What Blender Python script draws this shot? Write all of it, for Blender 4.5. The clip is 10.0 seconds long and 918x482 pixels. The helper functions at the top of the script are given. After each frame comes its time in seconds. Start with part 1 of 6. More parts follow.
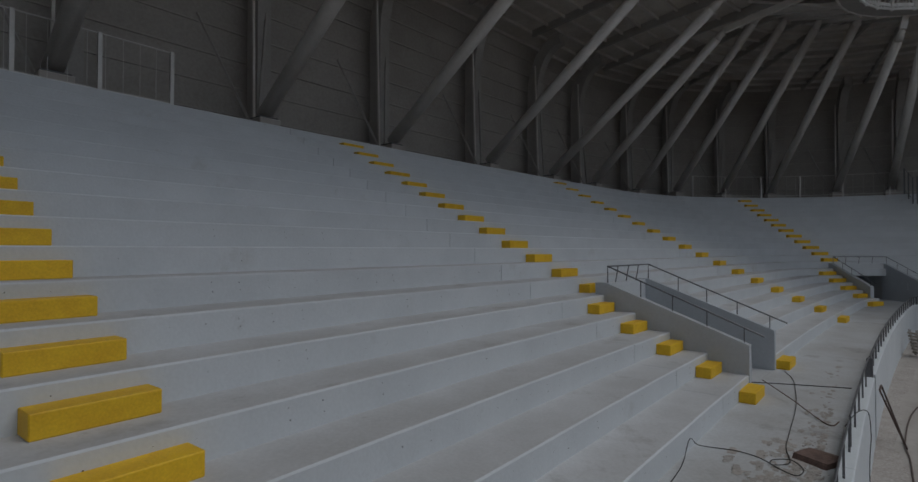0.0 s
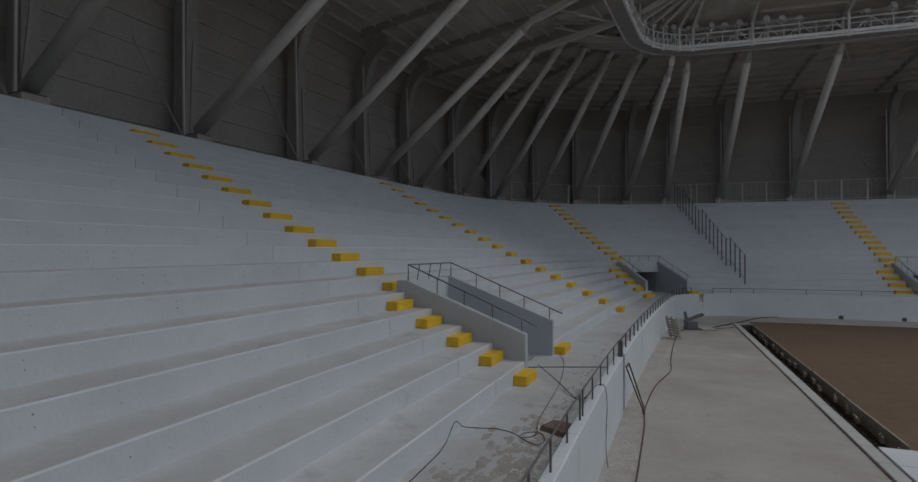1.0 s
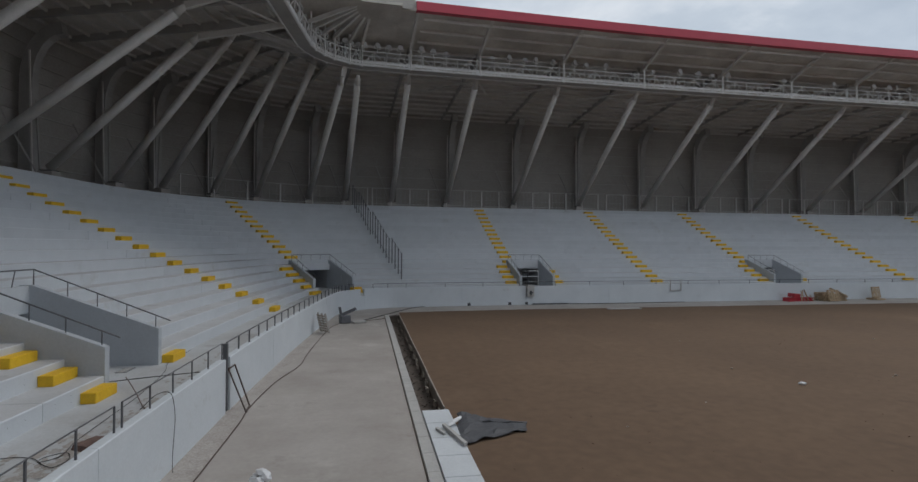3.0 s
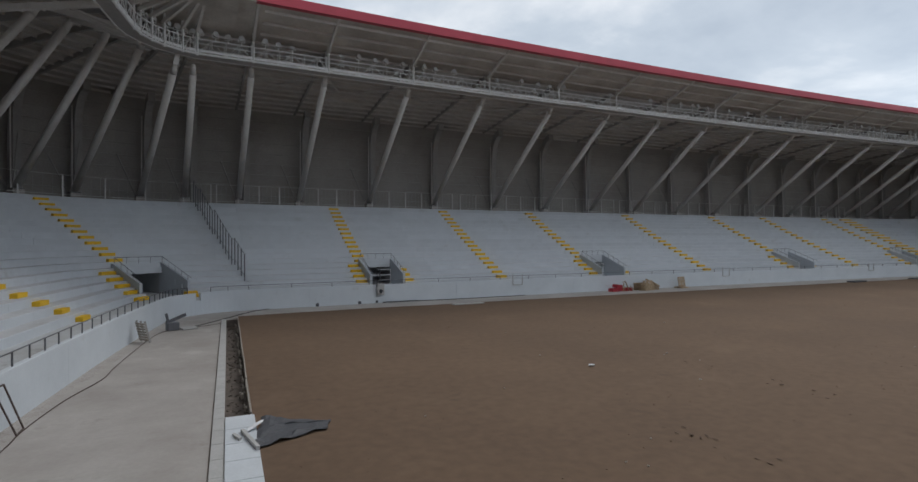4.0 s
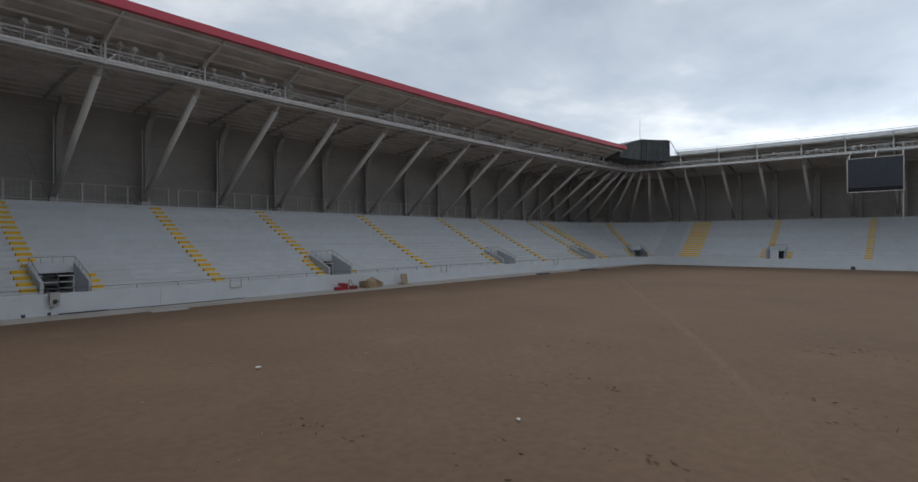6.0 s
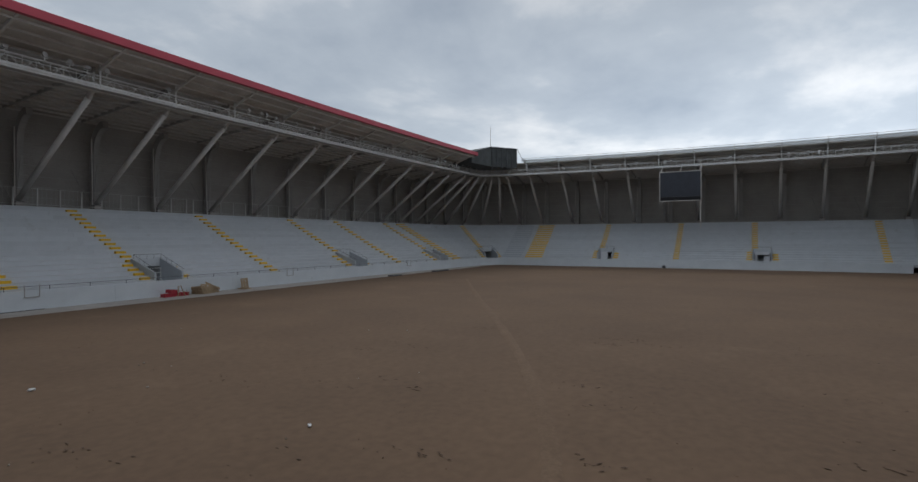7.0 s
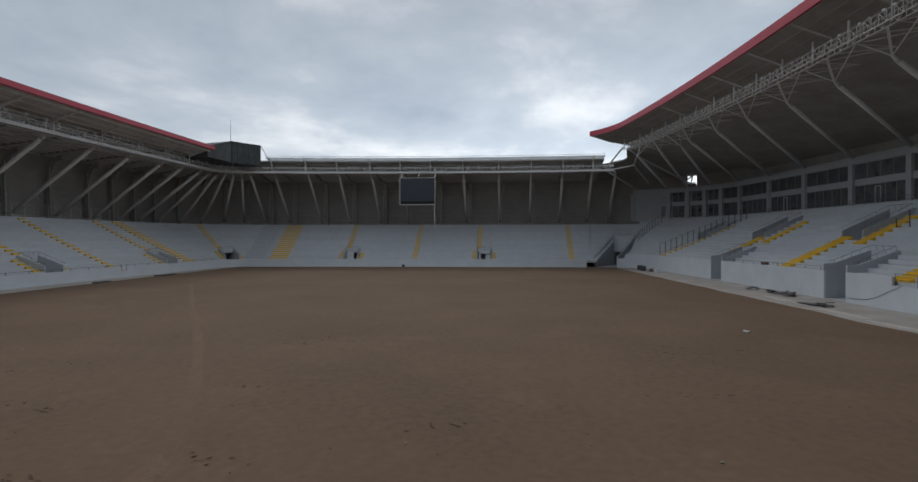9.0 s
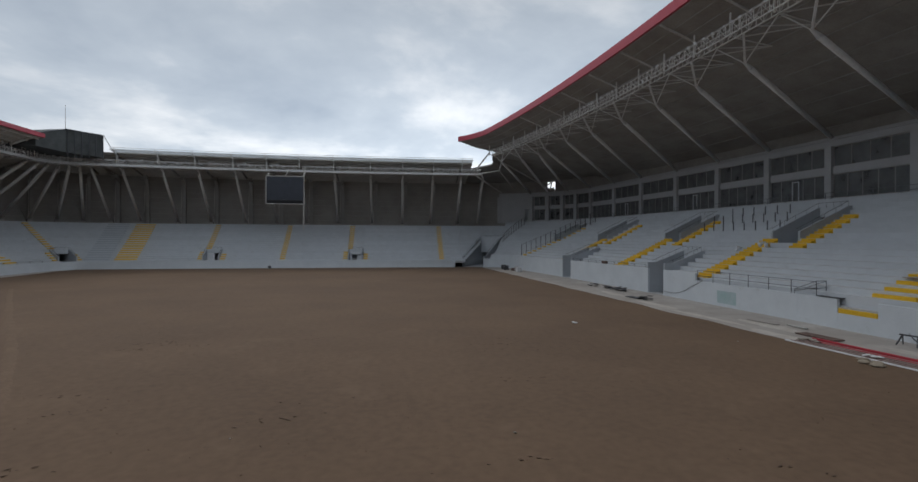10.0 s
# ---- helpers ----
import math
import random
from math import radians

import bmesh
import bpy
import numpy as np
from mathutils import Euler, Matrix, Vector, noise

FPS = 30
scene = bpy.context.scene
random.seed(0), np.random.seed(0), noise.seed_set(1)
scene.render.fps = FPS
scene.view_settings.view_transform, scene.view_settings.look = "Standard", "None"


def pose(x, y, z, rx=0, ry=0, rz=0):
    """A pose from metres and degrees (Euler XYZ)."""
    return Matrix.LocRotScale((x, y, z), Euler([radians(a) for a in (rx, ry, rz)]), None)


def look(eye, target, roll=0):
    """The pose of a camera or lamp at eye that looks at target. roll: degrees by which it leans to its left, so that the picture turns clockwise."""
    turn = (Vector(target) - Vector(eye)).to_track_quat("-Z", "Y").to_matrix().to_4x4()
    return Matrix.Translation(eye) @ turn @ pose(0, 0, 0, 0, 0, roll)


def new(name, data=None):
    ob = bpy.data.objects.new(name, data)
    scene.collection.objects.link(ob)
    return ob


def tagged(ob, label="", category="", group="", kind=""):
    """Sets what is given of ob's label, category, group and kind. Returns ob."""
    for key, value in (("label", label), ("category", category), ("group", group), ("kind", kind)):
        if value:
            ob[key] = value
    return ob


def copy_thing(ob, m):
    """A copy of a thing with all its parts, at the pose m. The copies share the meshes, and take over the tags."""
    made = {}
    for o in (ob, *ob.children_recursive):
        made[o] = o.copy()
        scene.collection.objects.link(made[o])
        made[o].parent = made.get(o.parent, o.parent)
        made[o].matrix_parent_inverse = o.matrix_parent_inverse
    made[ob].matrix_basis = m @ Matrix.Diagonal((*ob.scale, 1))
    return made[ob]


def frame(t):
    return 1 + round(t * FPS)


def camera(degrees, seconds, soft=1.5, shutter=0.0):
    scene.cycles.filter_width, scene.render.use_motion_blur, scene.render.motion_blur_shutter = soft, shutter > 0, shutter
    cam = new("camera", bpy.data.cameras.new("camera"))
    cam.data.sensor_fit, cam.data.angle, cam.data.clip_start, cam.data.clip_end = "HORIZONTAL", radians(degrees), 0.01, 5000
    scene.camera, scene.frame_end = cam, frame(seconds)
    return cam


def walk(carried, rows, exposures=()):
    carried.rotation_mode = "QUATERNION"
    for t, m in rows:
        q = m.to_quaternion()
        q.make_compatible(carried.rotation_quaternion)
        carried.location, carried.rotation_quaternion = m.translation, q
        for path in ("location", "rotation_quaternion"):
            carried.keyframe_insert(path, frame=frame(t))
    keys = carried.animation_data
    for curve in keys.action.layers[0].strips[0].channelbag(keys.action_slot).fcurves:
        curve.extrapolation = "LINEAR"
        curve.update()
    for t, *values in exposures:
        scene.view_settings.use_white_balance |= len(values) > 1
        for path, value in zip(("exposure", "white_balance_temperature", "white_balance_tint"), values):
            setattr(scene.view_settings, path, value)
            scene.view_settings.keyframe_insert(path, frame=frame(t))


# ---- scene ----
cam = camera(81.5, 10.0)
PATH = [
    (0, (7.532, -2.89, 4.317), (6.319, -1.3, 4.351), -0.0),
    (0.5, (7.998, -2.669, 4.271), (7.028, -0.92, 4.307), 0.1),
    (1, (8.549, -2.568, 4.286), (7.849, -0.695, 4.321), 0.1),
    (1.5, (9.17, -2.523, 4.329), (8.76, -0.565, 4.359), 0.2),
    (2, (9.851, -2.603, 4.392), (9.693, -0.609, 4.419), 0.3),
    (2.5, (10.615, -2.837, 4.495), (10.678, -0.839, 4.518), 0.4),
    (3, (11.412, -3.245, 4.595), (11.756, -1.275, 4.615), 0.3),
    (3.2, (11.726, -3.449, 4.616), (12.17, -1.499, 4.63), -0.0),
    (4.5, (13.828, -5.008, 4.858), (14.819, -3.271, 4.869), -0.1),
    (5, (14.51, -5.66, 4.907), (15.684, -4.041, 4.914), -0.1),
    (5.5, (15.029, -6.479, 4.98), (16.374, -4.998, 4.984), -0.1),
    (5.7, (15.212, -6.855, 5.002), (16.613, -5.428, 5.001), -0.2),
    (6.8, (16.063, -9.126, 5.287), (17.796, -8.128, 5.281), -0.1),
    (7, (16.172, -9.539, 5.314), (17.948, -8.619, 5.308), -0.1),
    (7.5, (16.317, -10.553, 5.466), (18.17, -9.799, 5.458), -0.2),
    (8, (16.478, -11.653, 5.594), (18.4, -11.099, 5.584), -0.1),
    (8.5, (16.237, -12.667, 5.578), (18.212, -12.347, 5.567), 0.0),
    (9, (15.691, -13.605, 5.56), (17.689, -13.515, 5.551), 0.0),
    (9.5, (15.009, -14.423, 5.61), (17.004, -14.565, 5.601), 0.1),
    (10, (14.206, -15.119, 5.638), (16.174, -15.478, 5.631), 0.2),
]
walk(cam, [(t, look(eye, target, roll)) for t, eye, target, roll in PATH], exposures=[(0, -0.05), (1, 0.06), (2.5, 0.35), (3.5, 0.5), (5, 0.57), (6, 0.39), (7.5, 0.05), (10, 0.16)])
# ---- world and light ----
def make_world():
    w = bpy.data.worlds.new("overcast_sky")
    scene.world = w
    w.use_nodes = True
    nt = w.node_tree
    nt.nodes.clear()
    out = nt.nodes.new("ShaderNodeOutputWorld")
    bg = nt.nodes.new("ShaderNodeBackground")
    sky = nt.nodes.new("ShaderNodeTexSky")
    sky.sky_type = "NISHITA"
    sky.sun_disc = False
    sky.sun_elevation = radians(57)
    sky.sun_rotation = radians(62)
    L = nt.links.new

    def node(kind, **inputs):
        n = nt.nodes.new(kind)
        for key, v in inputs.items():
            n.inputs[key].default_value = v
        return n

    def maths(op, a, b):
        n = nt.nodes.new("ShaderNodeMath")
        n.operation = op
        for k, v in enumerate((a, b)):
            if isinstance(v, (int, float)):
                n.inputs[k].default_value = v
            else:
                L(v, n.inputs[k])
        return n.outputs[0]

    tc = nt.nodes.new("ShaderNodeTexCoord")
    # a flat cloud deck: the direction, spread out towards the horizon
    sep = nt.nodes.new("ShaderNodeSeparateXYZ")
    L(tc.outputs["Generated"], sep.inputs[0])
    deep = maths("ADD", maths("MAXIMUM", sep.outputs[2], 0.0), 0.22)
    com = nt.nodes.new("ShaderNodeCombineXYZ")
    L(maths("DIVIDE", sep.outputs[0], deep), com.inputs[0])
    L(maths("DIVIDE", sep.outputs[1], deep), com.inputs[1])
    com.inputs[2].default_value = 3.7
    n1 = node("ShaderNodeTexNoise", Scale=0.95, Detail=10, Roughness=0.56, Distortion=0.25)
    n2 = node("ShaderNodeTexNoise", Scale=2.6, Detail=6, Roughness=0.5)
    L(com.outputs[0], n1.inputs["Vector"])
    L(com.outputs[0], n2.inputs["Vector"])
    dens = maths("ADD", maths("MULTIPLY", n1.outputs["Fac"], 0.72), maths("MULTIPLY", n2.outputs["Fac"], 0.28))
    ramp = nt.nodes.new("ShaderNodeValToRGB")
    cr = ramp.color_ramp
    cr.elements[0].position, cr.elements[0].color = 0.36, (3.6, 4.2, 5.0, 1)
    cr.elements[1].position, cr.elements[1].color = 0.66, (9.4, 9.5, 9.6, 1)
    e = cr.elements.new(0.49)
    e.color = (4.9, 5.5, 6.2, 1)
    L(dens, ramp.inputs["Fac"])
    # thinner, brighter cloud low over the far end, where the hidden sun's light comes through
    low = nt.nodes.new("ShaderNodeMapRange")
    low.inputs[1].default_value, low.inputs[2].default_value, low.inputs[3].default_value, low.inputs[4].default_value = 0.42, 0.06, 0.0, 1.0
    L(sep.outputs[2], low.inputs[0])
    toward = maths("MAXIMUM", maths("ADD", maths("MULTIPLY", sep.outputs[0], 0.93), maths("MULTIPLY", sep.outputs[1], -0.34)), 0.0)
    gain = maths("ADD", maths("MULTIPLY", maths("MULTIPLY", low.outputs[0], maths("POWER", toward, 3.0)), 0.85), 0.8)
    mul = nt.nodes.new("ShaderNodeMix")
    mul.data_type, mul.blend_type = "RGBA", "MULTIPLY"
    mul.inputs[0].default_value = 1.0
    L(ramp.outputs["Color"], mul.inputs[6])
    L(gain, mul.inputs[7])
    mix = nt.nodes.new("ShaderNodeMix")
    mix.data_type = "RGBA"
    mix.inputs[0].default_value = 0.93
    L(sky.outputs["Color"], mix.inputs[6])
    L(mul.outputs[2], mix.inputs[7])
    L(mix.outputs[2], bg.inputs["Color"])
    bg.inputs["Strength"].default_value = SKY
    L(bg.outputs["Background"], out.inputs["Surface"])


SKY = 0.1
make_world()
sun = new("sun", bpy.data.lights.new("sun", "SUN"))
sun.data.energy, sun.data.angle, sun.data.color = 0.5, radians(30), (1.0, 0.97, 0.92)
sun.matrix_world = look((108, 26, 84), (60, 0, 0))

# ---- materials ----
def material(name, base, rough=0.8, metal=0.0, scale=3.0, vary=0.12, fine=40.0, bump=0.15, tint=None, island=0.0, stain=None):
    """A painted or mineral surface: base colour varied at two scales, with fine relief; tint is the second colour of the broad stains."""
    m = bpy.data.materials.new(name)
    m.use_nodes = True
    nt = m.node_tree
    b = nt.nodes["Principled BSDF"]
    b.inputs["Roughness"].default_value = rough
    b.inputs["Metallic"].default_value = metal
    L = nt.links.new
    geo = nt.nodes.new("ShaderNodeNewGeometry")
    n1 = nt.nodes.new("ShaderNodeTexNoise")
    n1.inputs["Scale"].default_value = scale
    n1.inputs["Detail"].default_value = 6
    n1.inputs["Roughness"].default_value = 0.65
    L(geo.outputs["Position"], n1.inputs["Vector"])
    n2 = nt.nodes.new("ShaderNodeTexNoise")
    n2.inputs["Scale"].default_value = fine
    n2.inputs["Detail"].default_value = 4
    L(geo.outputs["Position"], n2.inputs["Vector"])
    other = tint or tuple(c * (1 - 2.2 * vary) for c in base)
    r1 = nt.nodes.new("ShaderNodeValToRGB")
    r1.color_ramp.elements[0].position = 0.36
    r1.color_ramp.elements[1].position = 0.66
    r1.color_ramp.elements[0].color = (*other, 1)
    r1.color_ramp.elements[1].color = (*base, 1)
    L(n1.outputs["Fac"], r1.inputs["Fac"])
    r2 = nt.nodes.new("ShaderNodeMapRange")
    r2.inputs[1].default_value, r2.inputs[2].default_value = 0.3, 0.7
    r2.inputs[3].default_value, r2.inputs[4].default_value = 1 - vary, 1 + vary
    L(n2.outputs["Fac"], r2.inputs[0])
    mul = nt.nodes.new("ShaderNodeMix")
    mul.data_type, mul.blend_type = "RGBA", "MULTIPLY"
    mul.inputs[0].default_value = 1.0
    L(r1.outputs["Color"], mul.inputs[6])
    L(r2.outputs[0], mul.inputs[7])
    col = mul.outputs[2]
    if island:
        oi = nt.nodes.new("ShaderNodeObjectInfo")
        mr = nt.nodes.new("ShaderNodeMapRange")
        mr.inputs[3].default_value, mr.inputs[4].default_value = 1 - island, 1 + island
        L(oi.outputs["Random"], mr.inputs[0])
        mu = nt.nodes.new("ShaderNodeMix")
        mu.data_type, mu.blend_type = "RGBA", "MULTIPLY"
        mu.inputs[0].default_value = 1.0
        L(col, mu.inputs[6])
        L(mr.outputs[0], mu.inputs[7])
        col = mu.outputs[2]
    for stain in ([stain] if isinstance(stain, tuple) else stain or []):
        n3 = nt.nodes.new("ShaderNodeTexNoise")
        n3.inputs["Scale"].default_value = stain[1]
        n3.inputs["Detail"].default_value = 8
        n3.inputs["Roughness"].default_value = 0.7
        L(geo.outputs["Position"], n3.inputs["Vector"])
        r3 = nt.nodes.new("ShaderNodeValToRGB")
        r3.color_ramp.elements[0].position, r3.color_ramp.elements[0].color = stain[2], (0, 0, 0, 1)
        r3.color_ramp.elements[1].position, r3.color_ramp.elements[1].color = stain[2] + 0.12, (stain[3],) * 3 + (1,)
        L(n3.outputs["Fac"], r3.inputs["Fac"])
        m3 = nt.nodes.new("ShaderNodeMix")
        m3.data_type = "RGBA"
        L(r3.outputs["Color"], m3.inputs[0])
        L(col, m3.inputs[6])
        m3.inputs[7].default_value = (*stain[0], 1)
        col = m3.outputs[2]
    L(col, b.inputs["Base Color"])
    if bump:
        bp = nt.nodes.new("ShaderNodeBump")
        bp.inputs["Strength"].default_value = bump
        bp.inputs["Distance"].default_value = 0.02
        L(n2.outputs["Fac"], bp.inputs["Height"])
        L(bp.outputs["Normal"], b.inputs["Normal"])
    return m


M = {}
M["paint"] = material("grey_white_painted_concrete", (0.60, 0.63, 0.66), 0.75, scale=0.7, vary=0.03, fine=25, bump=0.12, tint=(0.55, 0.58, 0.61), island=0.035, stain=[((0.43, 0.425, 0.415), 0.5, 0.60, 0.55), ((0.30, 0.29, 0.28), 1.9, 0.66, 0.5), ((0.12, 0.11, 0.11), 15.0, 0.70, 0.9)])
M["wallpaint"] = material("pale_painted_wall", (0.66, 0.70, 0.735), 0.7, scale=0.5, vary=0.03, fine=18, bump=0.1, tint=(0.60, 0.64, 0.675), stain=[((0.43, 0.43, 0.42), 0.7, 0.62, 0.5), ((0.27, 0.25, 0.24), 3.0, 0.70, 0.5)])
M["vompaint"] = material("grey_painted_wall", (0.49, 0.525, 0.565), 0.75, scale=0.8, vary=0.04, fine=18, bump=0.1)
M["yellow"] = material("yellow_paint", (0.82, 0.515, 0.02), 0.6, scale=5, vary=0.06, fine=40, bump=0.1, tint=(0.74, 0.43, 0.016), island=0.06)
M["concrete"] = material("bare_concrete", (0.435, 0.407, 0.382), 0.85, scale=0.35, vary=0.035, fine=9, bump=0.1, tint=(0.345, 0.315, 0.29), stain=[((0.54, 0.52, 0.49), 0.22, 0.56, 0.7), ((0.27, 0.24, 0.215), 0.75, 0.60, 0.6), ((0.13, 0.11, 0.10), 3.2, 0.71, 0.6)])
M["kerb"] = material("kerb_concrete", (0.49, 0.48, 0.465), 0.85, scale=1.5, vary=0.06, fine=20, bump=0.15)
M["slab"] = material("white_slab", (0.62, 0.65, 0.68), 0.8, scale=1.2, vary=0.04, fine=20, bump=0.1, island=0.06)
M["earth"] = material("brown_sandy_earth", (0.160, 0.102, 0.0635), 0.95, scale=0.10, vary=0.10, fine=3.0, bump=0.03, tint=(0.132, 0.084, 0.053), stain=[((0.193, 0.127, 0.082), 0.25, 0.57, 0.5), ((0.080, 0.053, 0.037), 0.6, 0.62, 0.5), ((0.26, 0.20, 0.15), 9.0, 0.73, 0.6)])
M["soil"] = material("dark_soil", (0.13, 0.10, 0.078), 0.95, scale=3, vary=0.2, fine=12, bump=0.6)
M["steel"] = material("grey_painted_steel", (0.66, 0.64, 0.61), 0.55, 0.0, scale=1.5, vary=0.05, fine=20, bump=0.03)
M["whitesteel"] = material("pale_galvanised_steel", (0.80, 0.80, 0.79), 0.5, 0.05, scale=2, vary=0.05, fine=20, bump=0.03)
M["darksteel"] = material("dark_steel", (0.10, 0.105, 0.115), 0.5, 0.3, scale=2, vary=0.08, fine=20, bump=0.03)
M["rail"] = material("grey_rail_steel", (0.17, 0.175, 0.19), 0.45, 0.5, scale=2, vary=0.08, fine=20, bump=0.02)
M["cladding"] = material("grey_sheet_cladding", (0.40, 0.38, 0.352), 0.7, scale=0.25, vary=0.07, fine=8, bump=0.05, tint=(0.33, 0.31, 0.285))
M["soffit"] = material("grey_roof_soffit", (0.64, 0.61, 0.56), 0.75, scale=0.3, vary=0.06, fine=8, bump=0.05, tint=(0.43, 0.40, 0.365))
M["red"] = material("red_fascia_sheet", (0.50, 0.055, 0.085), 0.5, scale=0.6, vary=0.04, fine=12, bump=0.03)
M["dark"] = material("dark_opening", (0.02, 0.02, 0.022), 0.9, scale=2, vary=0.1, fine=10, bump=0)
M["mesh"] = material("dark_cladding_mesh", (0.10, 0.11, 0.112), 0.85, scale=0.8, vary=0.15, fine=12, bump=0.1)
M["screen"] = material("dark_blue_screen", (0.035, 0.042, 0.06), 0.35, scale=1.0, vary=0.1, fine=8, bump=0.02)
M["facade"] = material("grey_plaster_facade", (0.56, 0.57, 0.585), 0.8, scale=0.5, vary=0.04, fine=14, bump=0.08)
M["rubber"] = material("black_cable_rubber", (0.03, 0.028, 0.028), 0.7, scale=4, vary=0.1, fine=30, bump=0.02)
M["hose"] = material("brown_hose", (0.10, 0.07, 0.06), 0.7, scale=4, vary=0.1, fine=30, bump=0.02)
M["rust"] = material("rusty_brown_steel", (0.19, 0.125, 0.105), 0.8, scale=6, vary=0.2, fine=40, bump=0.2)
M["timber"] = material("raw_timber", (0.50, 0.37, 0.235), 0.8, scale=4, vary=0.12, fine=30, bump=0.2, island=0.1)
M["film"] = material("grey_membrane", (0.085, 0.088, 0.098), 0.6, scale=3, vary=0.1, fine=12, bump=0.2)
M["white"] = material("white_plastic", (0.75, 0.76, 0.78), 0.5, scale=3, vary=0.05, fine=20, bump=0.05)
M["lamp"] = material("floodlight_casing", (0.66, 0.65, 0.63), 0.5, 0.1, scale=3, vary=0.08, fine=20, bump=0.02)
M["gravel"] = material("pale_rubble", (0.42, 0.38, 0.33), 0.9, scale=6, vary=0.15, fine=30, bump=0.2)


def glass_material():
    """Tinted see-through panes with a faint gloss; a painted grey veil stands in for reflections."""
    m = bpy.data.materials.new("tinted_window_glass")
    m.use_nodes = True
    nt = m.node_tree
    b = nt.nodes["Principled BSDF"]
    b.inputs["Roughness"].default_value = 0.35
    no = nt.nodes.new("ShaderNodeTexNoise")
    no.inputs["Scale"].default_value = 0.9
    no.inputs["Detail"].default_value = 6
    geo = nt.nodes.new("ShaderNodeNewGeometry")
    ra = nt.nodes.new("ShaderNodeValToRGB")
    ra.color_ramp.elements[0].position, ra.color_ramp.elements[0].color = 0.35, (0.15, 0.155, 0.16, 1)
    ra.color_ramp.elements[1].position, ra.color_ramp.elements[1].color = 0.7, (0.28, 0.285, 0.29, 1)
    nt.links.new(geo.outputs["Position"], no.inputs["Vector"])
    nt.links.new(no.outputs["Fac"], ra.inputs["Fac"])
    nt.links.new(ra.outputs["Color"], b.inputs["Base Color"])
    tr = nt.nodes.new("ShaderNodeBsdfTransparent")
    tr.inputs["Color"].default_value = (0.75, 0.78, 0.79, 1)
    mx = nt.nodes.new("ShaderNodeMixShader")
    mx.inputs[0].default_value = 0.55
    nt.links.new(tr.outputs[0], mx.inputs[1])
    nt.links.new(b.outputs[0], mx.inputs[2])
    nt.links.new(mx.outputs[0], nt.nodes["Material Output"].inputs["Surface"])
    return m


M["glass"] = glass_material()

# ---- mesh helpers ----
def mesh_of(name, verts, faces, mat, smooth=False):
    me = bpy.data.meshes.new(name)
    me.from_pydata([tuple(v) for v in verts], [], faces)
    me.materials.append(mat)
    if smooth:
        for p in me.polygons:
            p.use_smooth = True
    me.validate()
    me.update()
    return me


def obj(name, verts, faces, mat, parent=None, label="", smooth=False):
    ob = new(name, mesh_of(name, verts, faces, mat, smooth))
    if parent:
        ob.parent = parent
    if label:
        ob["label"] = label
    return ob


def share(name, me, m, parent=None, label=""):
    ob = new(name, me)
    ob.matrix_basis = m
    if parent:
        ob.parent = parent
    if label:
        ob["label"] = label
    return ob


def empty(name, label, category, group="", kind="", m=None):
    ob = new(name)
    ob.empty_display_size = 0.2
    if m is not None:
        ob.matrix_basis = m
    return tagged(ob, label, category, group, kind)


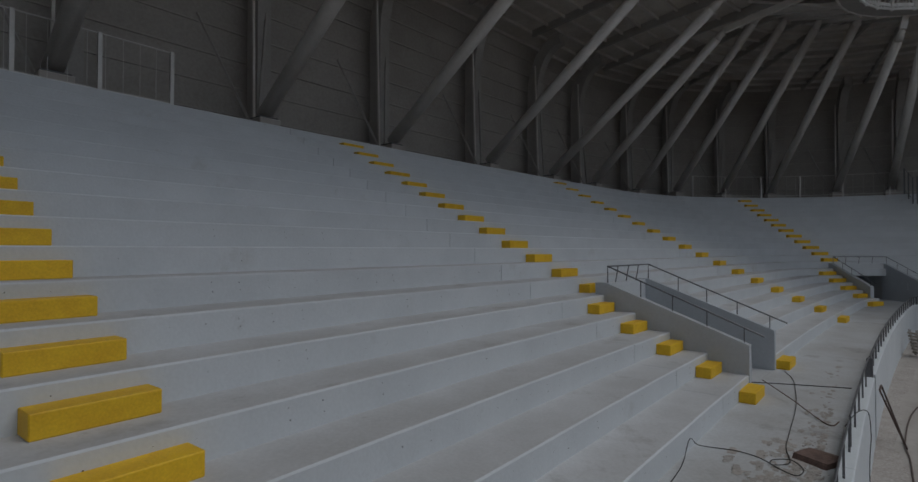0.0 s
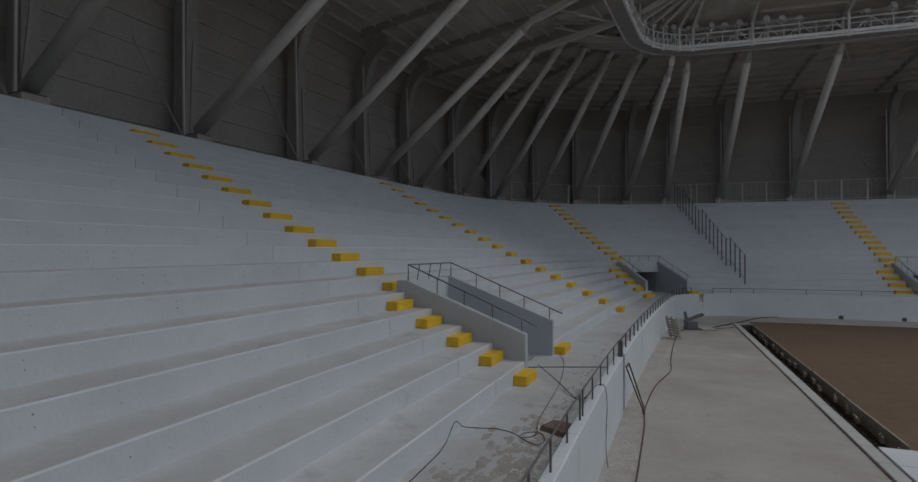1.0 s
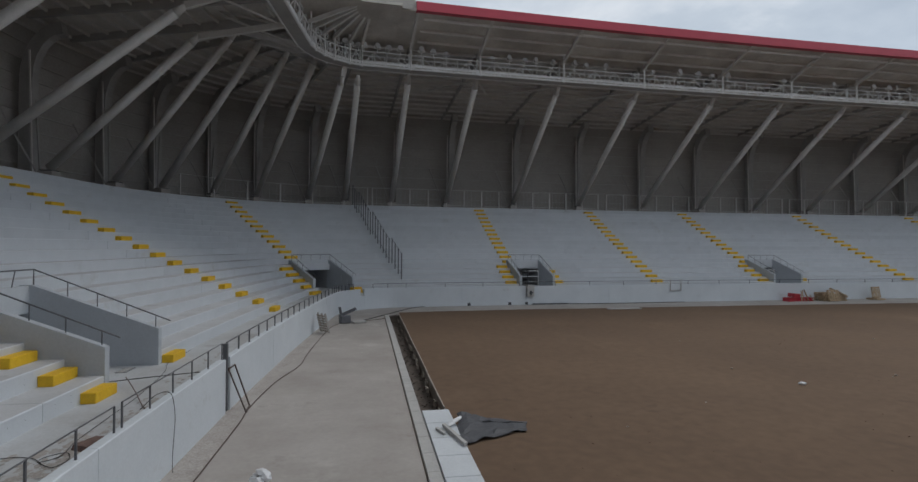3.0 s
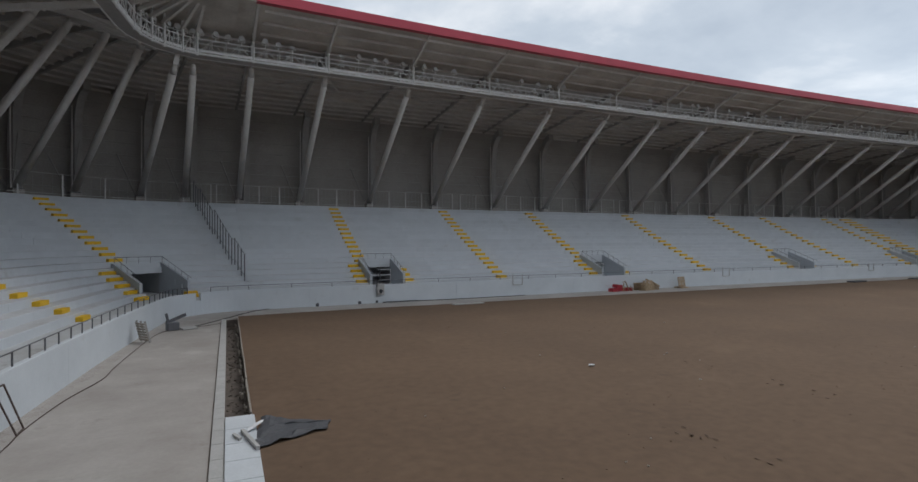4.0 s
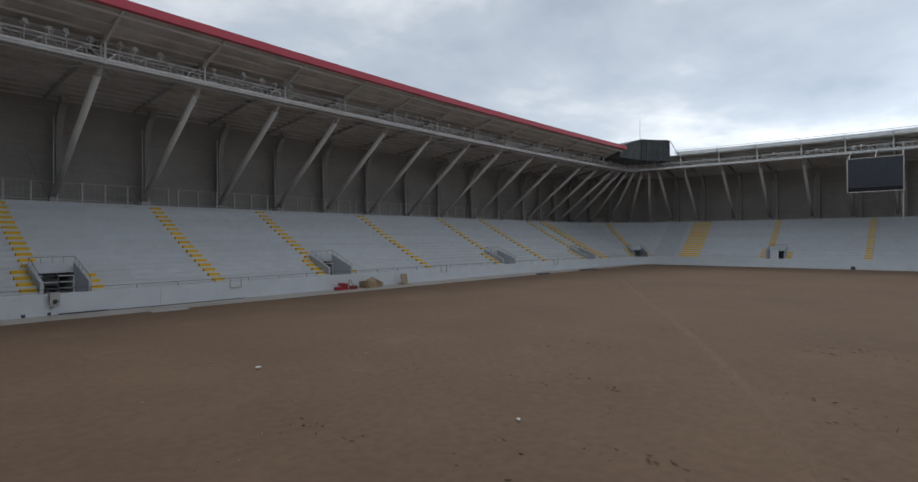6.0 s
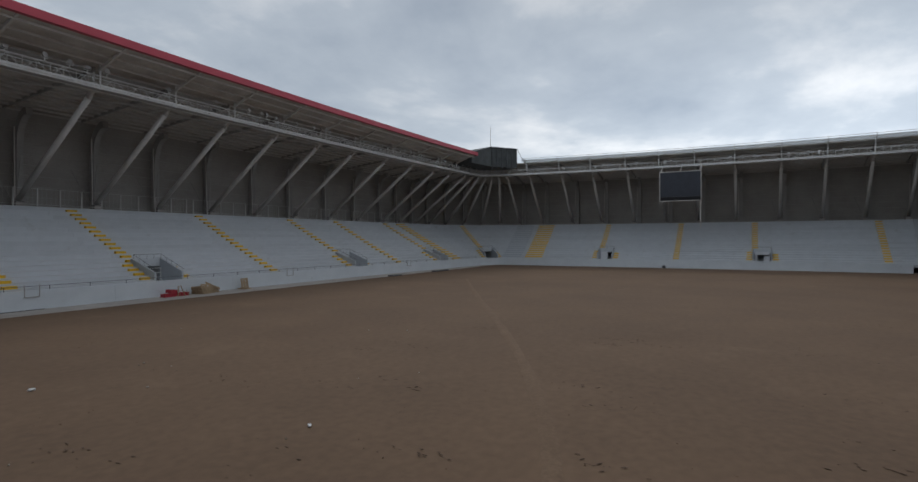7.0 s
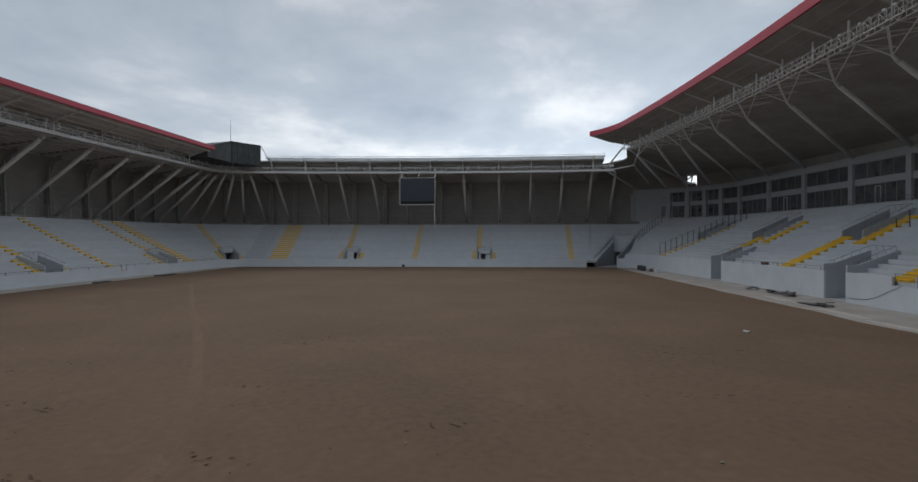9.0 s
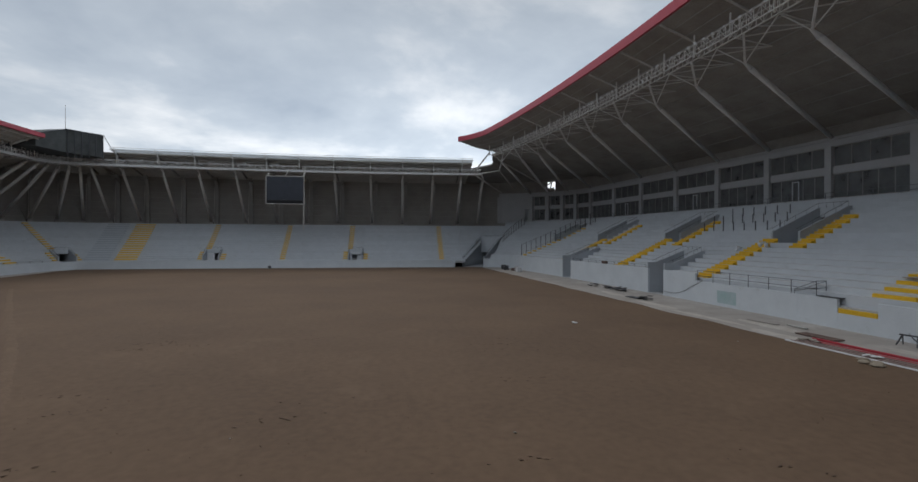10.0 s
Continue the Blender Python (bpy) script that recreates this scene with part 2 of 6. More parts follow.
class Geo:
    """Collects boxes, tubes and sheets into one mesh."""

    def __init__(self):
        self.v, self.f = [], []

    def add(self, verts, faces):
        n = len(self.v)
        self.v += [tuple(v) for v in verts]
        self.f += [tuple(i + n for i in f) for f in faces]
        return self

    def box(self, lo, hi, m=None, bevel=0.0):
        (a, b, c), (d, e, f) = lo, hi
        if bevel:
            k = bevel
            vs, fs = [], []
            ring = lambda z, g: [(a + g, b + k, z), (a + k, b + g, z), (d - k, b + g, z), (d - g, b + k, z), (d - g, e - k, z), (d - k, e - g, z), (a + k, e - g, z), (a + g, e - k, z)]
            for z, g in ((c, k * 0.6), (c + k, 0), (f - k, 0), (f, k * 0.6)):
                vs += ring(z, g)
            fs.append(tuple(range(7, -1, -1)))
            for r in range(3):
                for i in range(8):
                    fs.append((8 * r + i, 8 * r + (i + 1) % 8, 8 * r + 8 + (i + 1) % 8, 8 * r + 8 + i))
            fs.append(tuple(range(24, 32)))
        else:
            vs = [(a, b, c), (d, b, c), (d, e, c), (a, e, c), (a, b, f), (d, b, f), (d, e, f), (a, e, f)]
            fs = [(3, 2, 1, 0), (4, 5, 6, 7), (0, 1, 5, 4), (1, 2, 6, 5), (2, 3, 7, 6), (3, 0, 4, 7)]
        if m is not None:
            vs = [m @ Vector(v) for v in vs]
        return self.add(vs, fs)

    def tube(self, pts, r, n=8, r2=None, cap=True):
        pts = [Vector(p) for p in pts]
        N = len(pts)
        vs, fs = [], []
        side = None
        for i, p in enumerate(pts):
            d = (pts[min(i + 1, N - 1)] - pts[max(i - 1, 0)]).normalized()
            ref = Vector((0, 0, 1)) if abs(d.z) < 0.9 else Vector((1, 0, 0))
            u = d.cross(ref).normalized()
            if side is not None and u.dot(side) < 0:
                u = -u
            side = u
            w = d.cross(u).normalized()
            rr = r if r2 is None else r + (r2 - r) * i / (N - 1)
            for k in range(n):
                a = 2 * math.pi * (k + 0.5) / n
                vs.append(p + u * (rr * math.cos(a)) + w * (rr * math.sin(a)))
        for i in range(N - 1):
            for k in range(n):
                fs.append((i * n + k, i * n + (k + 1) % n, (i + 1) * n + (k + 1) % n, (i + 1) * n + k))
        if cap:
            fs.append(tuple(range(n - 1, -1, -1)))
            fs.append(tuple(range((N - 1) * n, N * n)))
        return self.add(vs, fs)

    def bar(self, a, b, w, h=None):
        """A straight bar of rectangular section from a to b."""
        a, b = Vector(a), Vector(b)
        h = h or w
        d = (b - a).normalized()
        ref = Vector((0, 0, 1)) if abs(d.z) < 0.95 else Vector((1, 0, 0))
        u = d.cross(ref).normalized() * (w / 2)
        v = u.cross(d).normalized() * (h / 2)
        vs = [p + s * u + t * v for p in (a, b) for s, t in ((-1, -1), (1, -1), (1, 1), (-1, 1))]
        return self.add(vs, [(3, 2, 1, 0), (4, 5, 6, 7), (0, 1, 5, 4), (1, 2, 6, 5), (2, 3, 7, 6), (3, 0, 4, 7)])

    def grid(self, rows, closed=False):
        """Quads between equal rows of points."""
        n = len(self.v)
        c = len(rows[0])
        for r in rows:
            self.v += [tuple(p) for p in r]
        for i in range(len(rows) - 1):
            for j in range(c - 1):
                self.f.append((n + i * c + j, n + i * c + j + 1, n + (i + 1) * c + j + 1, n + (i + 1) * c + j))
        if closed:
            for j in range(c - 1):
                self.f.append((n + (len(rows) - 1) * c + j, n + (len(rows) - 1) * c + j + 1, n + j + 1, n + j))
        return self

    def solid(self, sections):
        """A closed solid swept through equal closed sections."""
        n, c = len(self.v), len(sections[0])
        for s in sections:
            self.v += [tuple(p) for p in s]
        for i in range(len(sections) - 1):
            for j in range(c):
                k = (j + 1) % c
                self.f.append((n + i * c + j, n + i * c + k, n + (i + 1) * c + k, n + (i + 1) * c + j))
        self.f.append(tuple(n + j for j in range(c - 1, -1, -1)))
        self.f.append(tuple(n + (len(sections) - 1) * c + j for j in range(c)))
        return self

    def done(self, name, mat, parent=None, label="", smooth=False):
        return obj(name, self.v, self.f, mat, parent, label, smooth)

    def mesh(self, name, mat, smooth=False):
        return mesh_of(name, self.v, self.f, mat, smooth)


# ---- the bowl's plan: four gently bowed sides joined by round corners ----
XC, YC = 64.45, -3.4


class Bowl:
    """Closed outline: near, left, far and right sides as flat arcs; corners of radius rc. w runs along it in metres."""

    def __init__(self, near, left, far, right, r_end, r_side, rc, r_right=None):
        rr = r_right or r_side
        self.rc = rc
        self.c = [Vector((near + r_end, YC)), Vector((XC, left - r_side)), Vector((far - r_end, YC)), Vector((XC, right + rr))]
        self.r = [r_end, r_side, r_end, rr]
        self.p = [self.meet(i, (i + 1) % 4) for i in range(4)]
        self.seg = []
        w = 0.0
        for i in range(4):
            a0 = self.ang(self.p[i - 1] - self.c[i])
            a1 = self.ang(self.p[i] - self.c[i])
            d = (a1 - a0 + math.pi) % (2 * math.pi) - math.pi
            self.seg.append((w, self.c[i], self.r[i], a0, d))
            w += abs(d) * (self.r[i] + 8)
            b1 = self.ang(self.p[i] - self.c[(i + 1) % 4])
            d = (b1 - a1 + math.pi) % (2 * math.pi) - math.pi
            self.seg.append((w, self.p[i], rc, a1, d))
            w += abs(d) * (rc + 8)
        self.total = w

    @staticmethod
    def ang(v):
        return math.atan2(v.y, v.x)

    def meet(self, i, j):
        a, b, ra, rb = self.c[i], self.c[j], self.r[i] - self.rc, self.r[j] - self.rc
        d = (b - a).length
        x = (ra * ra - rb * rb + d * d) / (2 * d)
        h = math.sqrt(max(ra * ra - x * x, 0))
        u = (b - a) / d
        q = a + u * x
        opts = [q + Vector((-u.y, u.x)) * h, q - Vector((-u.y, u.x)) * h]
        sx = -1 if 0 in (i, j) else 1
        sy = 1 if 1 in (i, j) else -1
        return max(opts, key=lambda o: sx * (o.x - XC) + sy * (o.y - YC))

    def find(self, w):
        w %= self.total
        k = max(i for i in range(8) if self.seg[i][0] <= w + 1e-9)
        w0, c, r, a, d = self.seg[k]
        t = a + math.copysign((w - w0) / (r + 8), d)
        return c, r, Vector((math.cos(t), math.sin(t)))

    def at(self, w, o, z=0.0):
        c, r, n = self.find(w)
        return Vector((c.x + n.x * (r + o), c.y + n.y * (r + o), z))

    def normal(self, w):
        n = self.find(w)[2]
        return Vector((n.x, n.y, 0))

    def along(self, w):
        n = self.normal(w)
        return Vector((n.y, -n.x, 0))

    def w_of(self, x, y, o=8.0):
        """w of the place on the outline nearest to (x, y)."""
        best = min(range(int(self.total * 2)), key=lambda i: (self.at(i / 2, o) - Vector((x, y, 0))).length)
        lo, hi = best / 2 - 0.5, best / 2 + 0.5
        for _ in range(24):
            a, b = lo + (hi - lo) / 3, hi - (hi - lo) / 3
            if (self.at(a, o) - Vector((x, y, 0))).length < (self.at(b, o) - Vector((x, y, 0))).length:
                hi = b
            else:
                lo = a
        return (lo + hi) / 2

    def cuts(self, w0, w1, step=3.0):
        """Sample places from w0 to w1, with every joint of arcs among them; corners finer."""
        out = {round(w0, 4), round(w1, 4)}
        for k, (s, c, r, a, d) in enumerate(self.seg):
            e = self.seg[k + 1][0] if k < 7 else self.total
            st = step if k % 2 == 0 else 0.9
            n = max(1, int((e - s) / st))
            for i in range(n + 1):
                w = s + (e - s) * i / n
                for ww in (w, w + self.total, w - self.total):
                    if w0 < ww < w1:
                        out.add(round(ww, 4))
        return sorted(out)

    def frame_at(self, w, o, z):
        """Pose with x along the outline, y outward."""
        n, p = self.normal(w), self.at(w, o, z)
        a = Vector((n.y, -n.x, 0))
        m = Matrix.Identity(4)
        for i in range(3):
            m[i][0], m[i][1], m[i][2], m[i][3] = a[i], n[i], (0, 0, 1)[i], p[i]
        return m

ROWS = Bowl(5.15, 39.3, 123.7, -46.3, 301, 833, 4.0)
WALL = Bowl(7.26, 38.5, 121.6, -45.4, 299, 833, 5.0)
TRUSS = Bowl(4.4, 41.7, 124.4, -44.6, 300, 833, 5.0)
Z0, RISE, TREAD, NROW = 1.18, 0.42, 0.845, 18


def zr(k, z0=Z0):
    """Height of tread k: the rake steepens a little upwards."""
    return z0 + 0.383 * k + 0.00205 * k * k


TOP = zr(NROW)
Z0M = 2.2                                  # the main stand starts higher
ZMAIN = zr(NROW, Z0M)
O_TOP = NROW * TREAD
W_FENCE = ROWS.w_of(12.0, 45.5)          # between the near end and the long stand
W_LF = ROWS.seg[3][0] + 6.0               # within the far left corner
W_FR = ROWS.seg[5][0] + 3.5
W_RN = ROWS.seg[7][0] + 6.0
SECTORS = {
    "near": (W_RN - ROWS.total, W_FENCE, NROW),
    "left": (W_FENCE, W_LF, NROW),
    "far": (W_LF, W_FR, NROW),
    "right": (W_FR, W_RN, NROW),
}
# vomitories: w of the middle, outer width, number of rows cut, first row cut
VOMS = []


def wn(y):
    return ROWS.w_of(5.15 + (y - YC) ** 2 / 602 - 3, y, 3)


def wl(x):
    return ROWS.w_of(x, 42.0, 3)


def wf(y):
    return ROWS.w_of(126.0, y, 3)


def wr(x):
    return ROWS.w_of(x, -50.0, 3)


VOM_W = 3.04
ACC0, ACC_DIR = Vector((121.0, -37.4, 0.0)), Vector((0.80, -0.60, 0.0))   # pitch access in the far corner
ACCESS_CUTS = []
for k in range(1, 12):
    q = ACC0 + ACC_DIR * ((k - 0.5) * TREAD * 1.12 + 1.2)
    ACCESS_CUTS.append((ROWS.w_of(q.x, q.y, (k - 0.5) * TREAD), 4.5 + 0.04 * k, 1, k))
for w in (wn(12.0), ROWS.w_of(7.0, 39.9, 3.4), wl(25.0), wl(49.05), wl(79.1), wl(102.9), ROWS.w_of(122.5, 38.9, 3.4), wf(13.6), wf(-13.9), wn(-18.0)):
    VOMS.append((w if w < W_RN else w - ROWS.total, 3.5 if len(VOMS) == 1 else VOM_W, 4, 1))
MAINVOMS = [(wr(x), 3.4, 6, 9) for x in (110.5, 92.9, 74.4, 56.6, 38.5)] + [(wr(x), 3.4, 4, 1) for x in (89.2, 65.4)]


def holes(k, extra=()):
    out = [(w - wd / 2, w + wd / 2) for w, wd, n, f in ACCESS_CUTS if f <= k < f + n]
    for w, wd, n, f in list(VOMS) + list(extra):
        if f <= k < f + n:
            # the side walls run straight, so the cut in a curved row is a little shorter along the outline
            m = ROWS.frame_at(w, (f - 1) * TREAD, 0)
            y = (k - f + 0.5) * TREAD
            c = m @ Vector((0, y, 0))
            oo = (k - 0.5) * TREAD
            wc = ROWS.w_of(c.x, c.y, oo)
            ends = []
            for s in (-1, 1):
                q = m @ Vector((s * (wd / 2 - 0.04), y, 0))
                d = ROWS.w_of(q.x, q.y, oo) - wc
                d = (d + ROWS.total / 2) % ROWS.total - ROWS.total / 2
                ends.append(w + d)
            out.append((min(ends), max(ends)))
    return out


def runs(w0, w1, gaps):
    out, a = [], w0
    for g0, g1 in sorted(gaps):
        if g1 <= w0 or g0 >= w1:
            continue
        if g0 > a:
            out.append((a, g0))
        a = max(a, g1)
    if a < w1:
        out.append((a, w1))
    return out


# ---- ground ----
def build_ground():
    g = Geo()
    for x0, x1, y0, y1 in ((-60, 12.95, -120, 120), (13.62, 190, -120, 120), (12.95, 13.62, -120, 11.42), (12.95, 13.62, 32.4, 120)):
        g.add([(x0, y0, -0.02), (x1, y0, -0.02), (x1, y1, -0.02), (x0, y1, -0.02)], [(0, 1, 2, 3)])
    tagged(g.done("pavement", M["concrete"]), "pale dusty bare concrete apron round the pitch", "pavement", kind="structure")
    g = Geo()
    g.box((-2500, -2500, -1.2), (2500, 2500, -1.1))
    tagged(g.done("ground", M["soil"]), "bare ground outside the stadium", "ground", kind="structure")
    # the pitch bed: brown earth with faint unevenness
    rows = []
    nx, ny = 150, 100
    for i in range(nx + 1):
        x = 13.66 + (119.2 - 13.66) * i / nx
        row = []
        yl = 34.6 - 0.9 * math.exp(-(x - 13.66) / 9.0) + 0.25 * noise.noise((x * 0.2, 3, 0))
        yr = -38.8 + 0.3 * noise.noise((x * 0.2, 9, 0))
        for j in range(ny + 1):
            y = yr + (yl - yr) * j / ny
            edge = min(i, nx - i, j, ny - j)
            z = 0.012 + 0.03 * noise.noise((x * 0.22, y * 0.22, 0)) * min(1, edge / 4)
            xx = x + (0.12 * noise.noise((y * 0.3, 1, 5)) if i in (0, nx) else 0) * (1 if i else 0)
            row.append((xx, y, max(z, -0.01)))
        rows.append(row)
    g = Geo().grid(rows)
    tagged(g.done("pitch_earth", M["earth"], smooth=True), "bare levelled brown earth of the unfinished pitch", "earth", kind="structure")


build_ground()


# Tread paint: dusty, and toned down for the weaker light on top faces.
M["tread"] = material("dusty_dimmed_paint", (0.545, 0.555, 0.575), 0.85, scale=0.8, vary=0.05, fine=22, bump=0.12, tint=(0.47, 0.475, 0.485), island=0.05, stain=[((0.31, 0.30, 0.29), 0.7, 0.57, 0.6), ((0.22, 0.21, 0.20), 2.6, 0.64, 0.6), ((0.12, 0.11, 0.11), 14.0, 0.74, 0.8)])
# ---- terraces ----
def build_terraces():
    for name, (w0, w1, n) in SECTORS.items():
        top = empty("terrace_" + name, "stepped concrete grandstand terrace painted pale grey", "grandstand", kind="structure")
        z0 = Z0M if name == "right" else Z0
        for k in range(1, n + 1):
            o0, o1, zt, zl = (k - 1) * TREAD, k * TREAD, zr(k, z0), zr(k - 1, z0) - 0.06
            if k == n:
                o1 += 3.6
            gaps = holes(k, MAINVOMS if name == "right" else ())
            joints = [(w - 0.007, w + 0.007) for w in JOINTS if w0 + 0.5 < w < w1 - 0.5]
            for a, b in runs(w0, w1, gaps + joints):
                if b - a < 0.05:
                    continue
                secs = []
                for w in ROWS.cuts(a, b):
                    prof = ((o0, zl), (o0, zt - 0.02), (o0 + 0.02, zt), (o1 + 0.06, zt), (o1 + 0.06, zl))
                    secs.append([ROWS.at(w, o, z) for o, z in prof])
                step = Geo().solid(secs).done("terrace_step", M["paint"], top).data
                step.materials.append(M["tread"])
                for p in step.polygons:
                    if abs(p.normal.z) > 0.95 and p.area > 0.05:
                        p.material_index = 1


JOINTS = [wn(8.25) + 15.6 * i for i in range(-4, 30)]
build_terraces()


# ---- front walls, walkway ----
def build_front():
    wled = wr(58.6)
    cuts = [(wr(x) - 1.62, wr(x) + 1.62) for x in (89.2, 65.4)]
    wacc = ROWS.w_of(ACC0.x + 1.5, ACC0.y - 1.1, 0)
    parts = [("walkway_terrace", a, b, Z0, None) for a, b in runs(W_RN - ROWS.total, W_FR, [(wacc - 2.5, wacc + 2.5)])]
    parts += [("walkway_main", a, b, Z0M, None) for a, b in runs(W_FR, wled, cuts)]
    parts += [("walkway_main", wled, W_RN, Z0M, -0.5), ("walkway_ledge", wled, W_RN, 1.42, "ledge")]
    for name, w0, w1, z, edge in parts:
        rows = []
        for w in ROWS.cuts(w0, w1, 2.0):
            q = ROWS.at(w, 0.04)
            best = WALL.at(WALL_OF(q), 0.1)
            if edge == "ledge":
                q = ROWS.at(w, -0.48)
            elif edge is not None:
                best = ROWS.at(w, edge)
            t = 0.25 if z == Z0 else 0.9
            rows.append([Vector((best.x, best.y, z)), Vector((q.x, q.y, z)), Vector((q.x, q.y, z - t)), Vector((best.x, best.y, z - t))])
        g = Geo().grid([[r[i] for r in rows] for i in range(4)], closed=True)
        tagged(g.done(name, M["paint" if name == "walkway_main" else "walk"]), "dusty concrete walkway along the foot of the terrace", "walkway", kind="structure")


def WALL_OF(q):
    return WALL.w_of(q.x, q.y, 0.0)


M["walk"] = material("dusty_walkway_concrete", (0.52, 0.54, 0.56), 0.85, scale=0.5, vary=0.05, fine=16, bump=0.15, tint=(0.43, 0.43, 0.43), stain=((0.24, 0.22, 0.21), 0.6, 0.58, 0.7))
build_front()
WH = 1.47


def front_wall(name, w0, w1, label, h=WH, gaps=()):
    """A wall cast in panels, with open joints between them."""
    top = empty(name, label, "wall", kind="structure")
    n = max(1, int((w1 - w0) / 11.8))
    joints = [(w0 + (w1 - w0) * i / n - 0.006, w0 + (w1 - w0) * i / n + 0.006) for i in range(1, n)]
    for a, b in runs(w0, w1, list(gaps) + joints):
        secs = []
        for w in WALL.cuts(a, b):
            prof = ((0.0, -0.1), (0.0, h - 0.015), (0.015, h), (0.185, h), (0.2, h - 0.015), (0.2, -0.1))
            secs.append([WALL.at(w, o, z) for o, z in prof])
        Geo().solid(secs).done("wall_panel", M["wallpaint"], top)
    return top


WS = WALL.seg
w_corner = WALL.w_of(10.6, 36.2, 0)
w_notch = WALL.w_of(10.25, 36.95, 0)
front_wall("wall_near", WS[7][0] + 3 - WALL.total, w_notch - 0.46, "pale painted front wall of the terrace", gaps=[(WALL.w_of(7.7, 12.4, 0) - 0.2, WALL.w_of(7.7, 12.4, 0) + 0.2)])
front_wall("wall_notch", w_notch - 0.45, w_notch + 0.45, "low painted sill in a gap of the front wall", h=0.95)
front_wall("wall_left", w_notch + 0.46, WS[3][0] + 3, "long pale painted front wall of the terrace")
front_wall("wall_far", WS[3][0] + 3, WALL.w_of(120.0, -33.7, 0), "pale painted front wall at the far end")
w_main0 = WALL.w_of(119.2, -39.3, 0)
front_wall("wall_corner_right", w_main0, WS[5][0] + 3.5, "pale painted front wall in the corner", h=1.75)
MAINGAPS = [(WALL.w_of(x, -46, 0) - wd / 2, WALL.w_of(x, -46, 0) + wd / 2) for x, wd in ((89.2, 3.0), (65.4, 3.0))]
w_step = WALL.w_of(58.6, -45.4, 0)
front_wall("wall_right", WS[5][0] + 3.5, w_step, "pale painted front wall below the main stand", h=2.6, gaps=MAINGAPS)
w_dip0, w_dip1 = WALL.w_of(43.46, -45.1, 0), WALL.w_of(40.64, -45.0, 0)
front_wall("wall_right_low", w_step, WS[7][0] + 3, "lower pale painted front wall below the main stand", h=1.9, gaps=[(w_dip0, w_dip1)])
front_wall("wall_right_dip", w_dip0 + 0.004, w_dip1 - 0.004, "lowest piece of painted front wall before the broad stair", h=1.0)


# ---- vomitories ----
def build_vomitory(w, width, n, f, deep=4.0, z0=Z0, drop=0.0, m=None):
    """Two sloping side walls with rails, a lintel and a dark passage."""
    m = m or ROWS.frame_at(w, (f - 1) * TREAD, zr(f - 1, z0))
    top = empty("vomitory", "grey painted vomitory entrance with sloping side walls and steel handrails", "stadium entrance", "vomitories", m=m)
    hw, th, L = width / 2, 0.2, n * TREAD - 0.06
    zf, zb = 1.05, 1.05 + L * (0.37 if n < 6 else 0.46)
    for s in (-1, 1):
        a, b = sorted((s * hw, s * (hw - th)))
        g = Geo()
        y0 = -0.02 if drop == 0 else -0.9
        prof = [(y0, -0.3 - drop), (y0, zf - 0.02), (0.03, zf), (L, zb), (L + 0.3, zb), (L + 0.3, -0.3 - drop)]
        g.solid([[(a, y, z) for y, z in prof], [(b, y, z) for y, z in prof]])
        side = g.done("side_wall", M["vompaint"], top)
        r = Geo()
        c = s * (hw - th / 2)
        r.tube([(c, -0.3, zf - 0.11 + 0.30), (c, L, zb + 0.43), (c, L, zb - 0.02)], 0.02, 6)
        for i in range(4):
            y = 0.1 + (L - 0.2) * i / 4
            z = zf + (zb - zf) * y / L
            Geo().tube([(c, y, z - 0.02), (c, y, z + 0.31 + 0.12 * y / L)], 0.014, 6).done("rail_post", M["rail"], side)
        r.done("handrail", M["rail"], side)
    # lintel across the back, with rail
    g = Geo().box((-hw + th, L + 0.05, n * RISE - 0.05 if drop == 0 else 1.6), (hw - th, L + 0.25, zb - 0.02))
    g.done("lintel", M["paint"], top)
    r = Geo().tube([(-hw + 0.1, L, zb + 0.43), (hw - 0.1, L, zb + 0.43)], 0.02, 6)
    for i in range(1, 4):
        x = -hw + 0.1 + (width - 0.2) * i / 4
        r.tube([(x, L + 0.1, zb - 0.03), (x, L + 0.02, zb + 0.43)], 0.014, 6)
    r.done("back_rail", M["rail"], top)
    g = Geo()
    g.box((-hw + 0.05, 0.045 if drop == 0 else -1.0, -0.12 - drop), (hw - 0.05, L + deep, -0.004 if drop == 0 else -drop))
    g.done("floor_slab", M["walk"], top)
    g = Geo()
    x0, x1, y0, y1, z1 = -hw + th, hw - th, L + 0.2, L + deep, 1.95
    zl = 0.005 - drop
    g.add([(x0, y0, zl), (x0, y1, zl), (x0, y1, z1), (x0, y0, z1), (x1, y0, zl), (x1, y1, zl), (x1, y1, z1), (x1, y0, z1)], [(0, 1, 2, 3), (5, 4, 7, 6), (1, 5, 6, 2), (3, 2, 6, 7)])
    g.done("passage", M["passage"], top)
    return top


M["passage"] = material("dim_passage_wall", (0.42, 0.43, 0.44), 0.8, scale=1, vary=0.06, fine=12, bump=0.05)
for v in VOMS:
    build_vomitory(*v)


